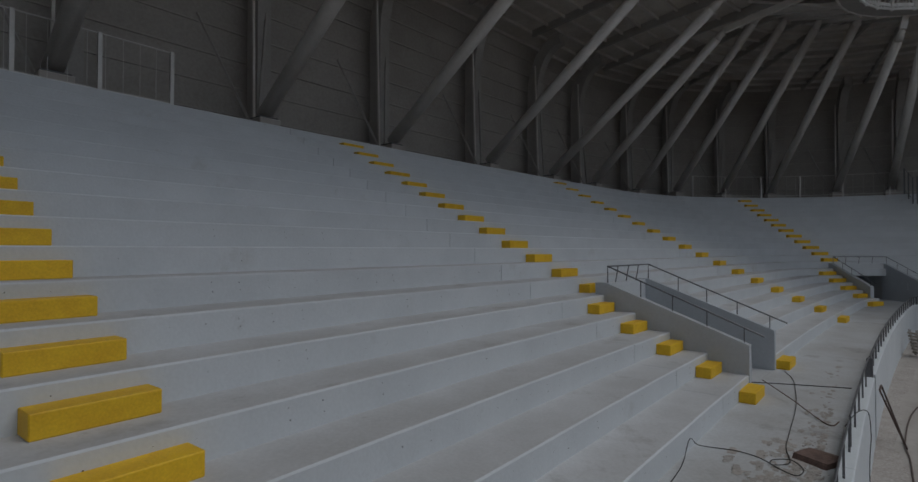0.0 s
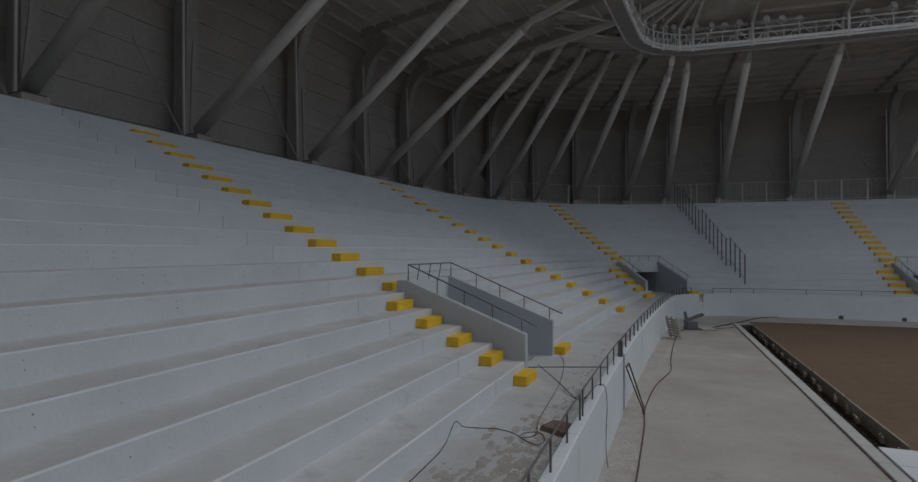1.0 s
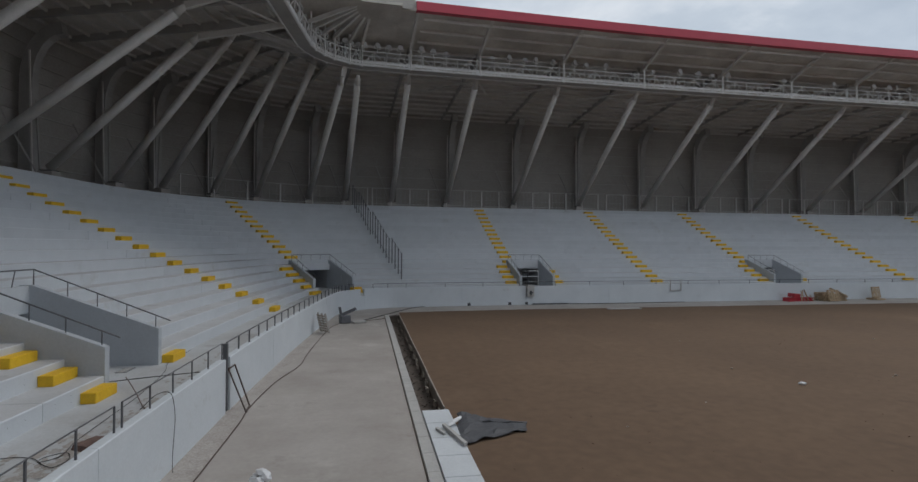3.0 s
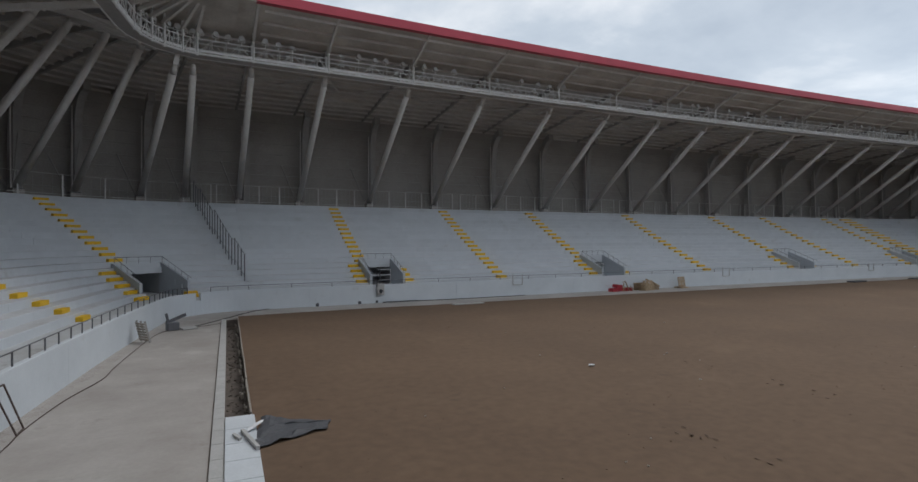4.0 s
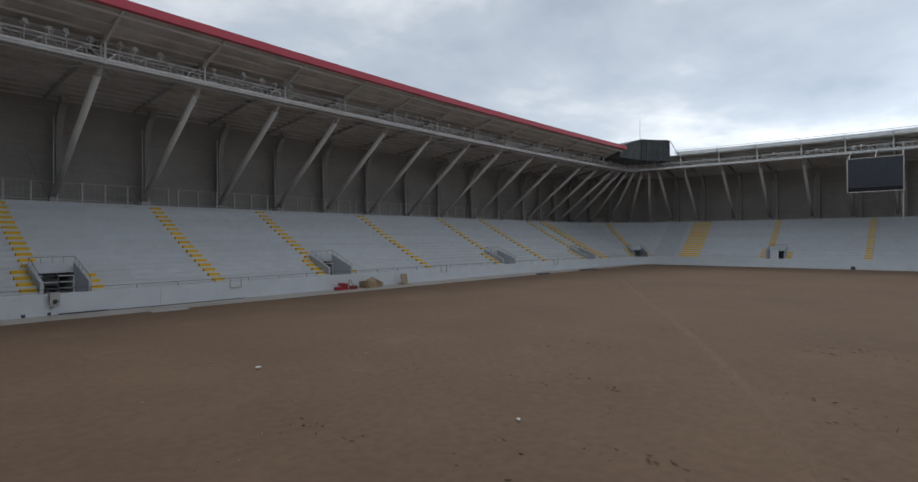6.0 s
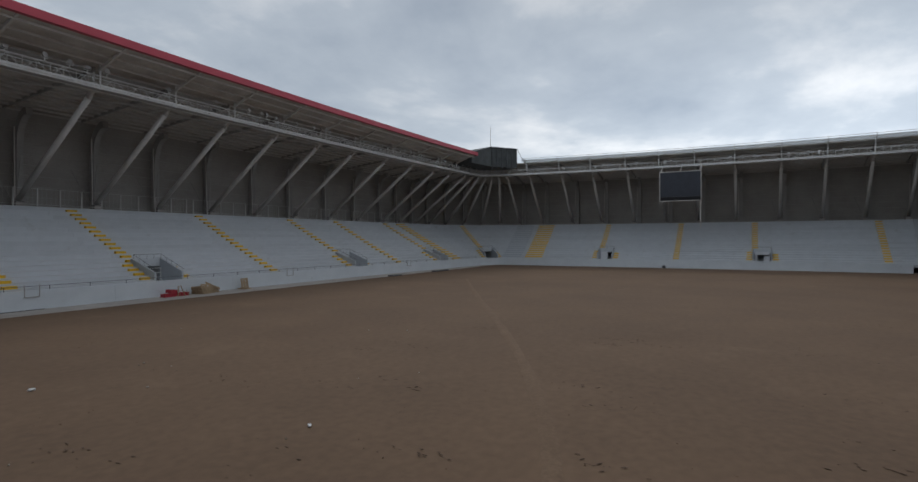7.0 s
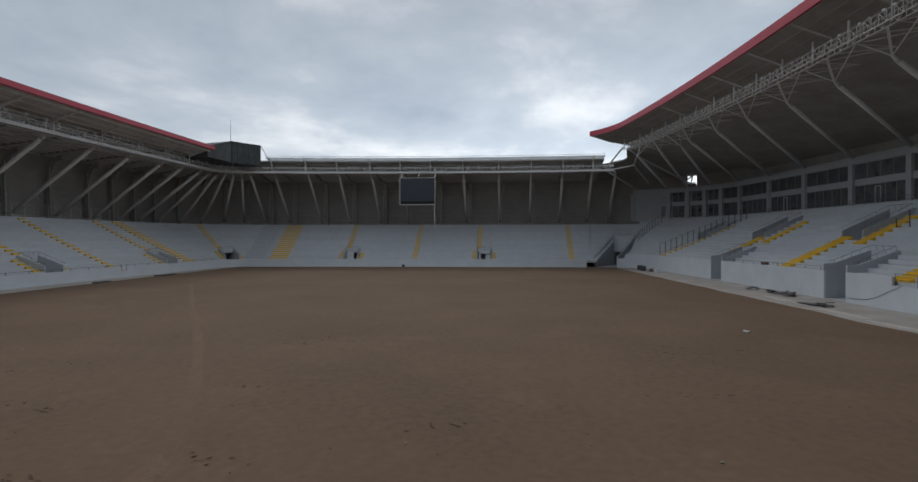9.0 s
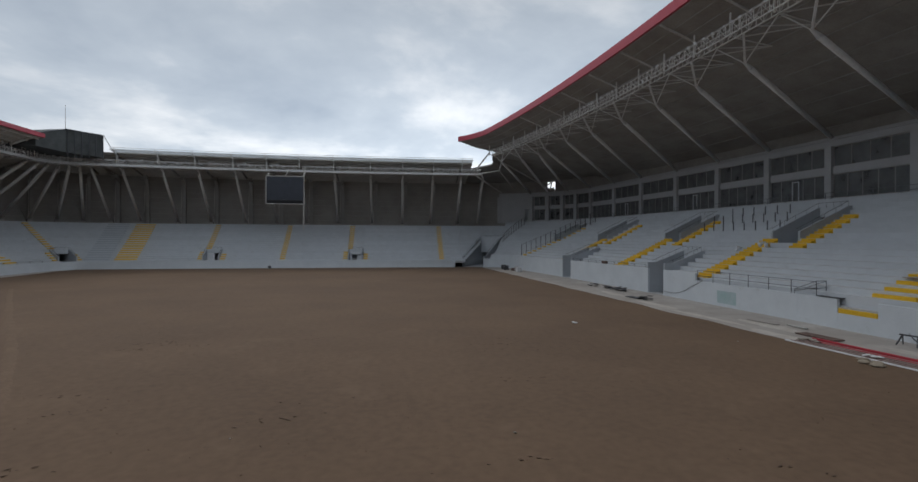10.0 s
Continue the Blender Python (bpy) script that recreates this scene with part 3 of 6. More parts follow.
def barrier(v, mat, label, w0=0.0, w1=1.0, bars=3):
    """A light barrier standing in the mouth of a passage."""
    w, width, n, f = v
    ob = empty("barrier", label, "barrier", "barriers in the passages", m=ROWS.frame_at(w, n * TREAD - 0.25, Z0))
    a, b = -width / 2 + 0.25 + (width - 0.5) * w0, -width / 2 + 0.25 + (width - 0.5) * w1
    for x in (a, b):
        Geo().bar((x, 0, -0.003), (x, 0, 1.35), 0.07).done("post", M[mat], ob)
        Geo().bar((x, -0.3, 0.03), (x, 0.3, 0.03), 0.07, 0.05).done("foot", M[mat], ob)
    for i in range(bars):
        z = 0.35 + 0.95 * i / max(1, bars - 1)
        Geo().bar((a, 0, z), (b, 0, z), 0.05, 0.07).done("rail", M[mat], ob)
    return ob, a, b


for v in VOMS[2:6]:
    barrier(v, "whitesteel", "pale steel crowd barrier in the mouth of the passage")
    barrier(v, "rail", "dark steel barrier in the mouth of the passage", 0.25, 0.62, 4)[0].location.z += 0.003
ob, a, b = barrier(VOMS[7], "white", "white boarded barrier standing in the passage", 0.02, 0.55, 2)
Geo().box((a, -0.03, 0.05), (b, 0.03, 1.6), bevel=0.01).done("board", M["white"], ob)
ob, a, b = barrier(VOMS[8], "white", "white framed barrier standing in the passage", 0.05, 0.95, 2)
for x0, x1, z0, z1 in ((a, b, 1.25, 1.75), (a, a + 0.35, 0.1, 1.25), (b - 0.9, b, 0.1, 1.0)):
    Geo().box((x0, -0.03, z0), (x1, 0.03, z1), bevel=0.01).done("board", M["white"], ob)
am = Matrix.Identity(4)
for i, v in enumerate((Vector((ACC_DIR.y, -ACC_DIR.x, 0)), ACC_DIR, Vector((0, 0, 1)))):
    for j in range(3):
        am[j][i] = v[j]
am.translation = Vector((ACC0.x, ACC0.y, Z0)) + ACC_DIR * 1.2
build_vomitory(0, 5.0, 10, 1, drop=1.16, m=am)
for w, wd, n, f in MAINVOMS:
    build_vomitory(w, wd, n, f, z0=Z0M, drop=0.0 if f > 1 or ROWS.at(w, 0).x < 50 else 2.18)


# ---- yellow aisle blocks ----
def block_mesh(width, mat):
    if width in (1.9, 1.5):
        return Geo().box((-width / 2, -0.42, 0), (width / 2, -0.002, 0.2), bevel=0.012).box((-width / 2, -0.03, 0.2), (width / 2, -0.002, 0.40)).mesh("aisle_step", M[mat])
    return Geo().box((-width / 2, -0.32, 0), (width / 2, -0.002, 0.23), bevel=0.012).mesh("aisle_step", M[mat])


BLOCKS = {}


def aisle(w, k0, k1, width=1.0, label="yellow painted half-steps up the terrace aisle", z0=Z0, mat="yellow", skew=0.0):
    me = BLOCKS.setdefault((width, mat), block_mesh(width, mat))
    top = empty("aisle_stair", label, "aisle steps", "aisles up the terraces", m=ROWS.frame_at(w, 0, z0))
    inv = top.matrix_basis.inverted()
    for k in range(k0, k1 + 1):
        share("aisle_step", me, inv @ ROWS.frame_at(w + skew * (k1 - k) / max(1, k1 - k0), (k - 1) * TREAD, zr(k - 1, z0)), top)
    return top


def side_aisle(w, wd, s, k1, width):
    """Half-steps that run straight along a vomitory's side wall."""
    m = ROWS.frame_at(w, 0, 0)
    st = empty("aisle_stair", "yellow painted half-steps beside a terrace entrance", "aisle steps", "aisles up the terraces", m=ROWS.frame_at(w + s * (wd / 2 + 0.7), 0, Z0))
    me = BLOCKS.setdefault((width, "yellow"), block_mesh(width, "yellow"))
    inv = st.matrix_basis.inverted()
    for k in range(1, k1 + 1):
        q = m @ Vector((s * (wd / 2 + 0.06 + width / 2), (k - 1) * TREAD, 0))
        share("aisle_step", me, inv @ ROWS.frame_at(ROWS.w_of(q.x, q.y, (k - 1) * TREAD), (k - 1) * TREAD, zr(k - 1)), st)


for i, (w, wd, n, f) in enumerate(VOMS):
    side_aisle(w, wd, -1, 5, 1.25 if i == 1 else 0.9)
    if i != 1:
        side_aisle(w, wd, 1, 4 if i else 1, 0.9)
    aisle(w - {4: 0.2, 5: -0.5}.get(i, 1.2), 6, NROW, skew=0.4 if i == 0 else 0.0)
aisle(wn(-1.03), 1, NROW, 1.04)
for w in (wn(26.2), wl(36.3), wl(63.0), wl(89.5), wf(0.4), wf(-31.6)):
    aisle(w, 1, NROW)
aisle(wl(108.5), 1, NROW, 2.6, "broad yellow painted stair up the terrace")
aisle(wf(28.4), 1, NROW, 3.6, "broad yellow painted stair at the far end")
aisle(wf(33.2), 1, NROW, 4.0, "bare grey half-steps beside the broad yellow stair", mat="vompaint")
for x, u in ((92.3, 89.2), (75.3, 71.8), (58.4, 54.0)):
    aisle(wr(x), 1, 9, 1.9, z0=Z0M)
    aisle(wr(u), 8, 14, 1.5, z0=Z0M)
aisle(wr(107.9), 1, 14, 1.2, z0=Z0M, skew=wr(112.3) - wr(107.9))
aisle(wr(40.1), 1, 8, 2.7, "broad yellow painted stair up the main stand", z0=Z0M)


# ---- front rails ----
def rail_run(bowl, w0, w1, o, z, h, step, name, label, r=0.02):
    top = empty(name, label, "railing", "front railings", m=bowl.frame_at(w0, o, z))
    inv = top.matrix_basis.inverted()
    ws = bowl.cuts(w0, w1, 2.5)
    for hh in (h, h * 0.5) if h > 0.7 else (h,):
        Geo().tube([inv @ bowl.at(w, o, z + hh) for w in ws], r, 6).done("rail", M["rail"], top)
    me = Geo().box((-r, -r, -0.02), (r, r, h)).mesh("post", M["rail"])
    n = int((w1 - w0) / step)
    for i in range(n + 1):
        share("post", me, inv @ bowl.frame_at(w0 + (w1 - w0) * i / n, o, z), top)
    return top


w_gap = WALL.w_of(7.7, 12.4, 0)
for ya, yb in ((-16.0, -4.9), (-4.7, 6.45), (6.72, 12.2)):
    rail_run(WALL, WALL.w_of(7.4, ya, 0), WALL.w_of(7.6, yb, 0), 0.1, WH, 0.44, 1.08, "railing", "thin grey steel railing on the front wall", r=0.014)
rail_run(WALL, w_gap + 0.2, w_corner - 1.5, 0.1, WH, 0.40, 1.15, "railing", "thin grey steel railing on the front wall")
rail_run(WALL, w_corner + 3.0, WS[3][0] - 1, 0.1, WH, 0.32, 3.0, "railing", "thin grey steel railing on the front wall")

# ---- back wall and roof ----
O_WALL = O_TOP + 3.4
OB = O_WALL + 0.6
ZR_BACK, ZR_TRUSS, ZT = 19.1, 21.0, 19.0
def ring(bowl, o, z, ws):
    return [bowl.at(w, o, z) for w in ws]


def build_back():
    w0, w1 = W_RN - ROWS.total, W_FR + 0.5
    ws = ROWS.cuts(w0, w1, 2.0)
    g = Geo()
    g.grid([ring(ROWS, O_WALL, TOP - 0.05, ws), ring(ROWS, O_WALL, ZR_BACK + 0.3, ws), ring(ROWS, O_WALL + 0.25, ZR_BACK + 0.3, ws), ring(ROWS, O_WALL + 0.25, TOP - 0.05, ws)], closed=True)
    # Unseen wall added to stop sky light leaking under the hollow terraces.
    wall = Geo().grid([ring(ROWS, O_WALL, -1.15, ROWS.cuts(0, ROWS.total, 4.0)), ring(ROWS, O_WALL, TOP - 0.06, ROWS.cuts(0, ROWS.total, 4.0)), ring(ROWS, O_WALL + 0.2, TOP - 0.06, ROWS.cuts(0, ROWS.total, 4.0)), ring(ROWS, O_WALL + 0.2, -1.15, ROWS.cuts(0, ROWS.total, 4.0))], closed=True)
    tagged(wall.done("wall_outer", M["concrete"]), "unseen plain wall stopping light below the terraces", "wall", kind="structure")
    back = tagged(g.done("wall_back", M["cladding"]), "grey sheet-clad back wall behind the terraces", "wall", kind="structure")
    # horizontal cladding laps
    for i in range(1, 9):
        z = TOP + (ZR_BACK - TOP) * i / 9
        Geo().grid([ring(ROWS, O_WALL - 0.06, z - 0.035, ws), ring(ROWS, O_WALL - 0.06, z + 0.035, ws), ring(ROWS, O_WALL + 0.02, z + 0.05, ws), ring(ROWS, O_WALL + 0.02, z - 0.05, ws)], closed=True).done("cladding_lap", M["laps"], back)


M["laps"] = material("cladding_lap_steel", (0.43, 0.41, 0.38), 0.7, scale=0.4, vary=0.05, fine=8, bump=0.05)
build_back()

# strut places
STRUT_AT = [(-9.9, y) for y in (-30.0, -23.6, -17.2, -10.8, -4.4, 2.0, 8.5, 15.0)] + [
    (-9.1, 22.3), (-8.5, 28.8), (-7.9, 34.3), (-6.6, 40.2), (-4.7, 43.9), (-1.8, 47.4), (1.3, 49.9), (5.8, 51.9), (9.3, 52.7), (14.1, 53.0),
    (20.0, 53.3), (27.6, 53.7), (35.4, 54.0), (43.5, 54.2), (51.0, 54.4), (58.4, 54.5), (66.0, 54.5), (73.9, 54.4), (81.5, 54.3), (90.0, 54.1),
    (97.8, 53.9), (105.6, 53.5), (111.4, 53.2), (117.0, 52.9), (122.0, 52.2), (126.6, 50.5), (130.3, 47.9), (133.1, 44.6), (135.2, 40.9), (136.4, 36.4),
    (137.0, 31.0), (137.7, 23.9), (138.2, 17.3), (138.6, 10.2), (138.8, 3.7), (138.9, -2.8), (138.8, -9.8), (138.6, -17.4), (138.2, -24.3), (137.7, -30.9), (137.1, -37.0), (136.6, -41.8)]
STRUTS = [ROWS.w_of(x, y, 15.2) for x, y in STRUT_AT]
STRUTS = [w if w < W_RN else w - ROWS.total for w in STRUTS]


def truss_w(w):
    """Place on the lighting truss that belongs to a strut."""
    q = ROWS.at(w, 4.0)
    return TRUSS.w_of(q.x, q.y, 0.6)


def strut_head(w):
    """Offset and height of a strut's head: lower and farther back along the near end."""
    p = ROWS.at(w, O_TOP)
    if p.x < 12 and p.y > -60:
        ks = [(-90, 4.6, 17.5), (57, 4.4, 17.5), (64, 5.2, 17.5), (70.5, 5.1, 17.6), (75.4, 6.7, 17.8), (79.5, 6.0, 20.0), (82.5, 5.5, 19.9), (85.6, 4.8, 19.9), (88.2, 3.4, 19.6), (91.2, 2.6, 18.0), (97, 3.0, 18.7)]
        for (w0, o0, z0), (w1, o1, z1) in zip(ks, ks[1:]):
            if w0 <= w <= w1:
                t = (w - w0) / (w1 - w0)
                return o0 + (o1 - o0) * t, z0 + (z1 - z0) * t
    return 3.0, 18.75


def build_struts():
    for w in STRUTS:
        m = ROWS.frame_at(w, O_TOP - 0.15, TOP)
        inv = m.inverted()
        wt = truss_w(w)
        ho, hz = strut_head(w)
        a, b = ROWS.at(w, O_TOP + 0.55, TOP + 0.66), ROWS.at(w, ho, hz)
        top = empty("roof_strut", "thick slanting grey steel tube propping the roof", "roof strut", "roof struts", m=m)
        d = (b - a)
        e = a + d * 0.95
        loc = lambda p: inv @ p
        g = Geo().tube([loc(a), loc(e)], 0.27, 14)
        g.done("tube", M["steel"], top, smooth=True)
        Geo().tube([loc(e), loc(b)], 0.26, 10, r2=0.15).done("cone", M["steel"], top, smooth=True)
        t0 = TRUSS.at(wt, 0.45, ZT - 0.1)
        if (t0 - b).length > 0.8:
            Geo().bar(loc(b), loc(t0), 0.24, 0.36).done("tie", M["steel"], top)
        if b.y > 38 and 16 < b.x < 112:
            soffit = lambda o: ZR_BACK + (ZR_TRUSS - ZR_BACK) * (o - OB) / (2.4 - OB) - 0.22
            for dw, o in ((-2.9, 10.5), (2.9, 10.5), (-3.0, 6.0), (3.0, 6.0)):
                Geo().tube([loc(b), loc(ROWS.at(w + dw, o, soffit(o)))], 0.09, 6).done("brace", M["purlin"], top)
            Geo().tube([loc(b), loc(TRUSS.at(wt + 2.8, 0.45, ZT))], 0.08, 6).done("brace", M["purlin"], top)
            Geo().tube([loc(b), loc(TRUSS.at(wt - 2.8, 0.45, ZT))], 0.08, 6).done("brace", M["purlin"], top)
        Geo().box((-0.42, 0.25, -0.005), (0.42, 1.15, 0.46), bevel=0.03).done("plinth", M["concrete"], top)
        Geo().box((-0.36, 0.34, 0.464), (0.36, 1.06, 0.52)).done("base_plate", M["darksteel"], top)
        Geo().bar((0, 0.7, 0.52), (0, 0.62, 0.95), 0.06, 0.42).done("gusset", M["steel"], top)
        # rib on the back wall, bent over below the roof
        rib = empty("wall_rib", "dark steel rib on the back wall bent under the roof", "steel rib", "wall ribs", m=ROWS.frame_at(w, O_TOP + 2.5, TOP))
        H = ZR_BACK - TOP
        prof = [(0, 0.0), (0, H * 0.62)]
        for t in range(1, 7):
            an = math.pi / 2 * t / 6
            prof.append((-(1 - math.cos(an)) * 2.2, H * 0.62 + math.sin(an) * H * 0.33))
        secs = []
        for i, (y, z) in enumerate(prof):
            p0, p1 = prof[max(i - 1, 0)], prof[min(i + 1, len(prof) - 1)]
            t = Vector((0, p1[0] - p0[0], p1[1] - p0[1])).normalized()
            nrm = Vector((0, t.z, -t.y))
            c = Vector((0.9, y, z))
            secs.append([c + Vector((sx * 0.3, 0, 0)) + nrm * sy * 0.4 for sx, sy in ((-1, -1), (1, -1), (1, 1), (-1, 1))])
        Geo().solid(secs).done("column", M["steeldark2"], rib)
        Geo().bar((0.30, -0.7, 0.0), (0.42, -0.35, 8.3), 0.09).done("post", M["steel"], rib)
        Geo().bar((0.12, -1.3, 0.3), (1.02, -0.35, 5.4), 0.09).done("brace", M["steeldark2"], rib)
        Geo().bar((-0.12, -1.3, 0.3), (-1.55, 0.2, 4.6), 0.08).done("brace", M["steeldark2"], rib)


M["purlin"] = material("pale_purlin_steel", (0.64, 0.62, 0.585), 0.6, scale=1.5, vary=0.06, fine=20, bump=0.02)
M["steeldark2"] = material("dull_grey_steel", (0.40, 0.385, 0.365), 0.65, scale=1, vary=0.06, fine=12, bump=0.03)
build_struts()


def roof_sheet(name, w0, w1, prof, mat, label, thick=0.2):
    ws = ROWS.cuts(w0, w1, 2.5)
    g = Geo()
    under = [ring(ROWS, o, z, ws) for o, z in prof]
    over = [ring(ROWS, o, z + thick, ws) for o, z in reversed(prof)]
    g.grid(under + over, closed=True)
    return tagged(g.done(name, mat), label, "roof", kind="structure")


W_L0, W_L1 = ROWS.w_of(13.5, 41, 2.4), ROWS.w_of(112.0, 41, 2.4)
# Near overhang past the truss is unseen; depth set to shade the rows.
roof_sheet("roof_near", W_RN - ROWS.total, W_L0, ((OB, ZR_BACK), (2.4, ZR_TRUSS), (-3.0, 21.75)), M["soffit"], "grey sheet roof over the near terrace")
roof_sheet("roof_left", W_L0, W_L1, ((OB, ZR_BACK), (2.4, ZR_TRUSS), (-2.0, 21.92)), M["soffit"], "long grey sheet roof over the terrace")
W_FARROOF = wf(-38.0)
roof_sheet("roof_far", W_L1, W_FARROOF, ((OB, ZR_BACK), (2.4, ZR_TRUSS), (0.4, ZR_TRUSS + 0.2)), M["soffit"], "grey sheet roof over the far terrace")

# purlins under the roofs
def purlins(w0, w1, prof, n):
    ws = ROWS.cuts(w0, w1, 2.5)
    top = empty("roof_purlins", "grey steel purlins running under the roof sheets", "roof purlins", "roof purlins")
    for i in range(n):
        t = (i + 0.5) / n
        o = prof[0][0] + (prof[1][0] - prof[0][0]) * t
        z = prof[0][1] + (prof[1][1] - prof[0][1]) * t
        Geo().grid([ring(ROWS, o - 0.06, z - 0.005, ws), ring(ROWS, o - 0.06, z - 0.2, ws), ring(ROWS, o + 0.06, z - 0.2, ws), ring(ROWS, o + 0.06, z - 0.005, ws)], closed=True).done("purlin", M["purlin"], top)
    return top


purlins(W_RN - ROWS.total, W_FARROOF, ((OB, ZR_BACK), (2.4, ZR_TRUSS)), 13)
purlins(W_L0 + 1.8, W_L1, ((2.4, ZR_TRUSS), (-2.0, 21.92)), 3)

# red fascia of the long stand
def fascia(name, bowl, w0, w1, o, z0, z1, label):
    ws = bowl.cuts(w0, w1, 2.5)
    g = Geo().grid([ring(bowl, o, z0, ws), ring(bowl, o, z1, ws), ring(bowl, o + 0.5, z1, ws), ring(bowl, o + 0.5, z0, ws)], closed=True)
    return tagged(g.done(name, M["red"]), label, "roof fascia", kind="structure")


fascia("trim_red_left", ROWS, ROWS.w_of(14.95, 35.5, -2.3), W_L1, -2.3, 21.88, 22.55, "red sheet fascia along the roof edge")

# Unseen fascia added at the end of the shading near overhang.
fascia("trim_red_near", ROWS, W_RN - ROWS.total, ROWS.w_of(7.0, 33.0, -3.3), -3.3, 21.7, 22.4, "assumed red fascia along the unseen near roof edge")

# ---- lighting trusses ----
def bay_geo(bowl, wa, wb, z, width, height, inv):
    """Straight chords, zigzag lacing, uprights, toe plates and floor of one truss bay."""
    n = max(2, 2 * int(round((wb - wa) / 2.2)))
    out = []
    side = {}
    for o in (-width / 2, width / 2):
        a, b = bowl.at(wa, o, z), bowl.at(wb, o, z)
        lo = [inv @ a.lerp(b, i / n) for i in range(n + 1)]
        up = Vector((0, 0, height))
        hi = [p + up for p in lo]
        side[o] = lo
        zig = [lo[i] if i % 2 == 0 else hi[i] for i in range(n + 1)]
        out += [("bottom_chord", Geo().tube([lo[0], lo[-1]], 0.085, 6)), ("top_chord", Geo().tube([hi[0], hi[-1]], 0.05, 6)), ("lacing", Geo().tube(zig, 0.04, 4))]
        out += [("upright", lo[i]) for i in range(1, n)]
        e = Vector((0, 0, 0.24))
        out.append(("toe_plate", Geo().bar(lo[0] + e, lo[-1] + e, 0.03, 0.2)))
    p, q = side[-width / 2], side[width / 2]
    d = Vector((0, 0, -0.04))
    out.append(("floor_plate", Geo().grid([[p[0], q[0]], [p[-1], q[-1]]]).grid([[p[0] + d, p[-1] + d], [q[0] + d, q[-1] + d]])))
    return out


def floodlight_thing():
    top = empty("floodlight", "round pale grey stadium floodlight on the catwalk truss", "floodlight", "floodlights on the truss")
    housing = Geo().tube([(0, -0.06, 0.66), (0, 0.08, 0.64), (0, 0.20, 0.62), (0, 0.30, 0.60)], 0.27, 12, r2=0.10).done("housing", M["lamp"], top, smooth=False)
    Geo().tube([(0, -0.09, 0.663), (0, -0.062, 0.66)], 0.25, 12).done("lens", M["lens"], housing)
    Geo().bar((-0.29, 0.05, 0.34), (-0.29, 0.05, 0.66), 0.04).bar((0.29, 0.05, 0.34), (0.29, 0.05, 0.66), 0.04).bar((-0.29, 0.05, 0.34), (0.29, 0.05, 0.34), 0.04).bar((0, 0.05, -0.04), (0, 0.05, 0.34), 0.07).done("bracket", M["whitesteel"], top)
    return top


M["lens"] = material("floodlight_glass", (0.72, 0.73, 0.74), 0.25, 0.1, scale=3, vary=0.05, fine=20, bump=0)
LAMP = floodlight_thing()
LAMP_USED = []


def place_lamp(m):
    if LAMP_USED:
        copy_thing(LAMP, m)
    else:
        LAMP.matrix_basis = m
    LAMP_USED.append(1)


TW, TH = 1.0, 1.1
UPRIGHT = Geo().box((-0.027, -0.027, 0), (0.027, 0.027, TH)).mesh("upright", M["whitesteel"])


def build_truss():
    nodes = [truss_w(w) for w in STRUTS]
    cuts = [("near", 0, 13), ("left", 13, 33), ("far", 33, len(nodes) - 1)]
    for name, i0, i1 in cuts:
        base = TRUSS.frame_at(nodes[i0], 0, ZT)
        inv = base.inverted()
        top = empty("catwalk_truss", "pale steel lattice catwalk truss carrying the floodlights", "lattice truss", "lighting trusses", m=base)
        for i in range(i0, i1):
            wa, wb = nodes[i], nodes[i + 1]
            if wb < wa:
                continue
            for nm, gg in bay_geo(TRUSS, wa, wb, ZT - 0.1, TW, TH, inv):
                if nm == "upright":
                    share(nm, UPRIGHT, Matrix.Translation(gg), top)
                    continue
                gg.done(nm, M["steeldark2"] if nm == "floor_plate" else M["whitesteel"], top)
            for o in (-TW / 2, TW / 2):
                a = inv @ TRUSS.at(wa, o, ZT - 0.22)
                b = inv @ TRUSS.at(wa, o, ZT + 2.3)
                Geo().bar(a, b, 0.13).done("post", M["whitesteel"], top)
            # hanger up to the roof edge
            if name == "left" or i >= 9 and name == "near":
                Geo().bar(inv @ TRUSS.at(wa, -0.3, ZT + 1.5), inv @ TRUSS.at(wa, -4.2, ZT + 2.95), 0.2, 0.28).done("hanger", M["steel"], top)
            Geo().bar(inv @ TRUSS.at(wa, 0.4, ZT + 1.75), inv @ TRUSS.at(wa, 16.5, ZT + 0.15), 0.2, 0.5).done("rafter", M["steeldark2"], top)
            # slanting braces from the strut head to the purlins
            for s in (-1, 1):
                Geo().bar(inv @ TRUSS.at(wa, 0.7, ZT - 0.1), inv @ TRUSS.at(wa + s * (wb - wa) * 0.45, 5.2, ZT + 1.35), 0.13).done("brace", M["purlin"], top)
            if i >= 10:
                n = 5 if name == "left" else 4
                if wb - wa < 5:
                    n = 2
                for j in range(n):
                    if name == "left" and i in (17, 25) and j == 3:
                        continue
                    if random.random() < 0.32:
                        continue
                    w = wa + (wb - wa) * (j + 0.7 + random.uniform(-0.22, 0.22)) / (n + 0.4)
                    place_lamp(TRUSS.frame_at(w, -0.3, ZT + TH - (0.6 if name == "far" else 0.04)) @ pose(0, 0, 0, 0, 0, random.uniform(-25, 25)) @ Matrix.Diagonal((0.92, 0.92, random.uniform(0.7, 1.15), 1)))


build_truss()


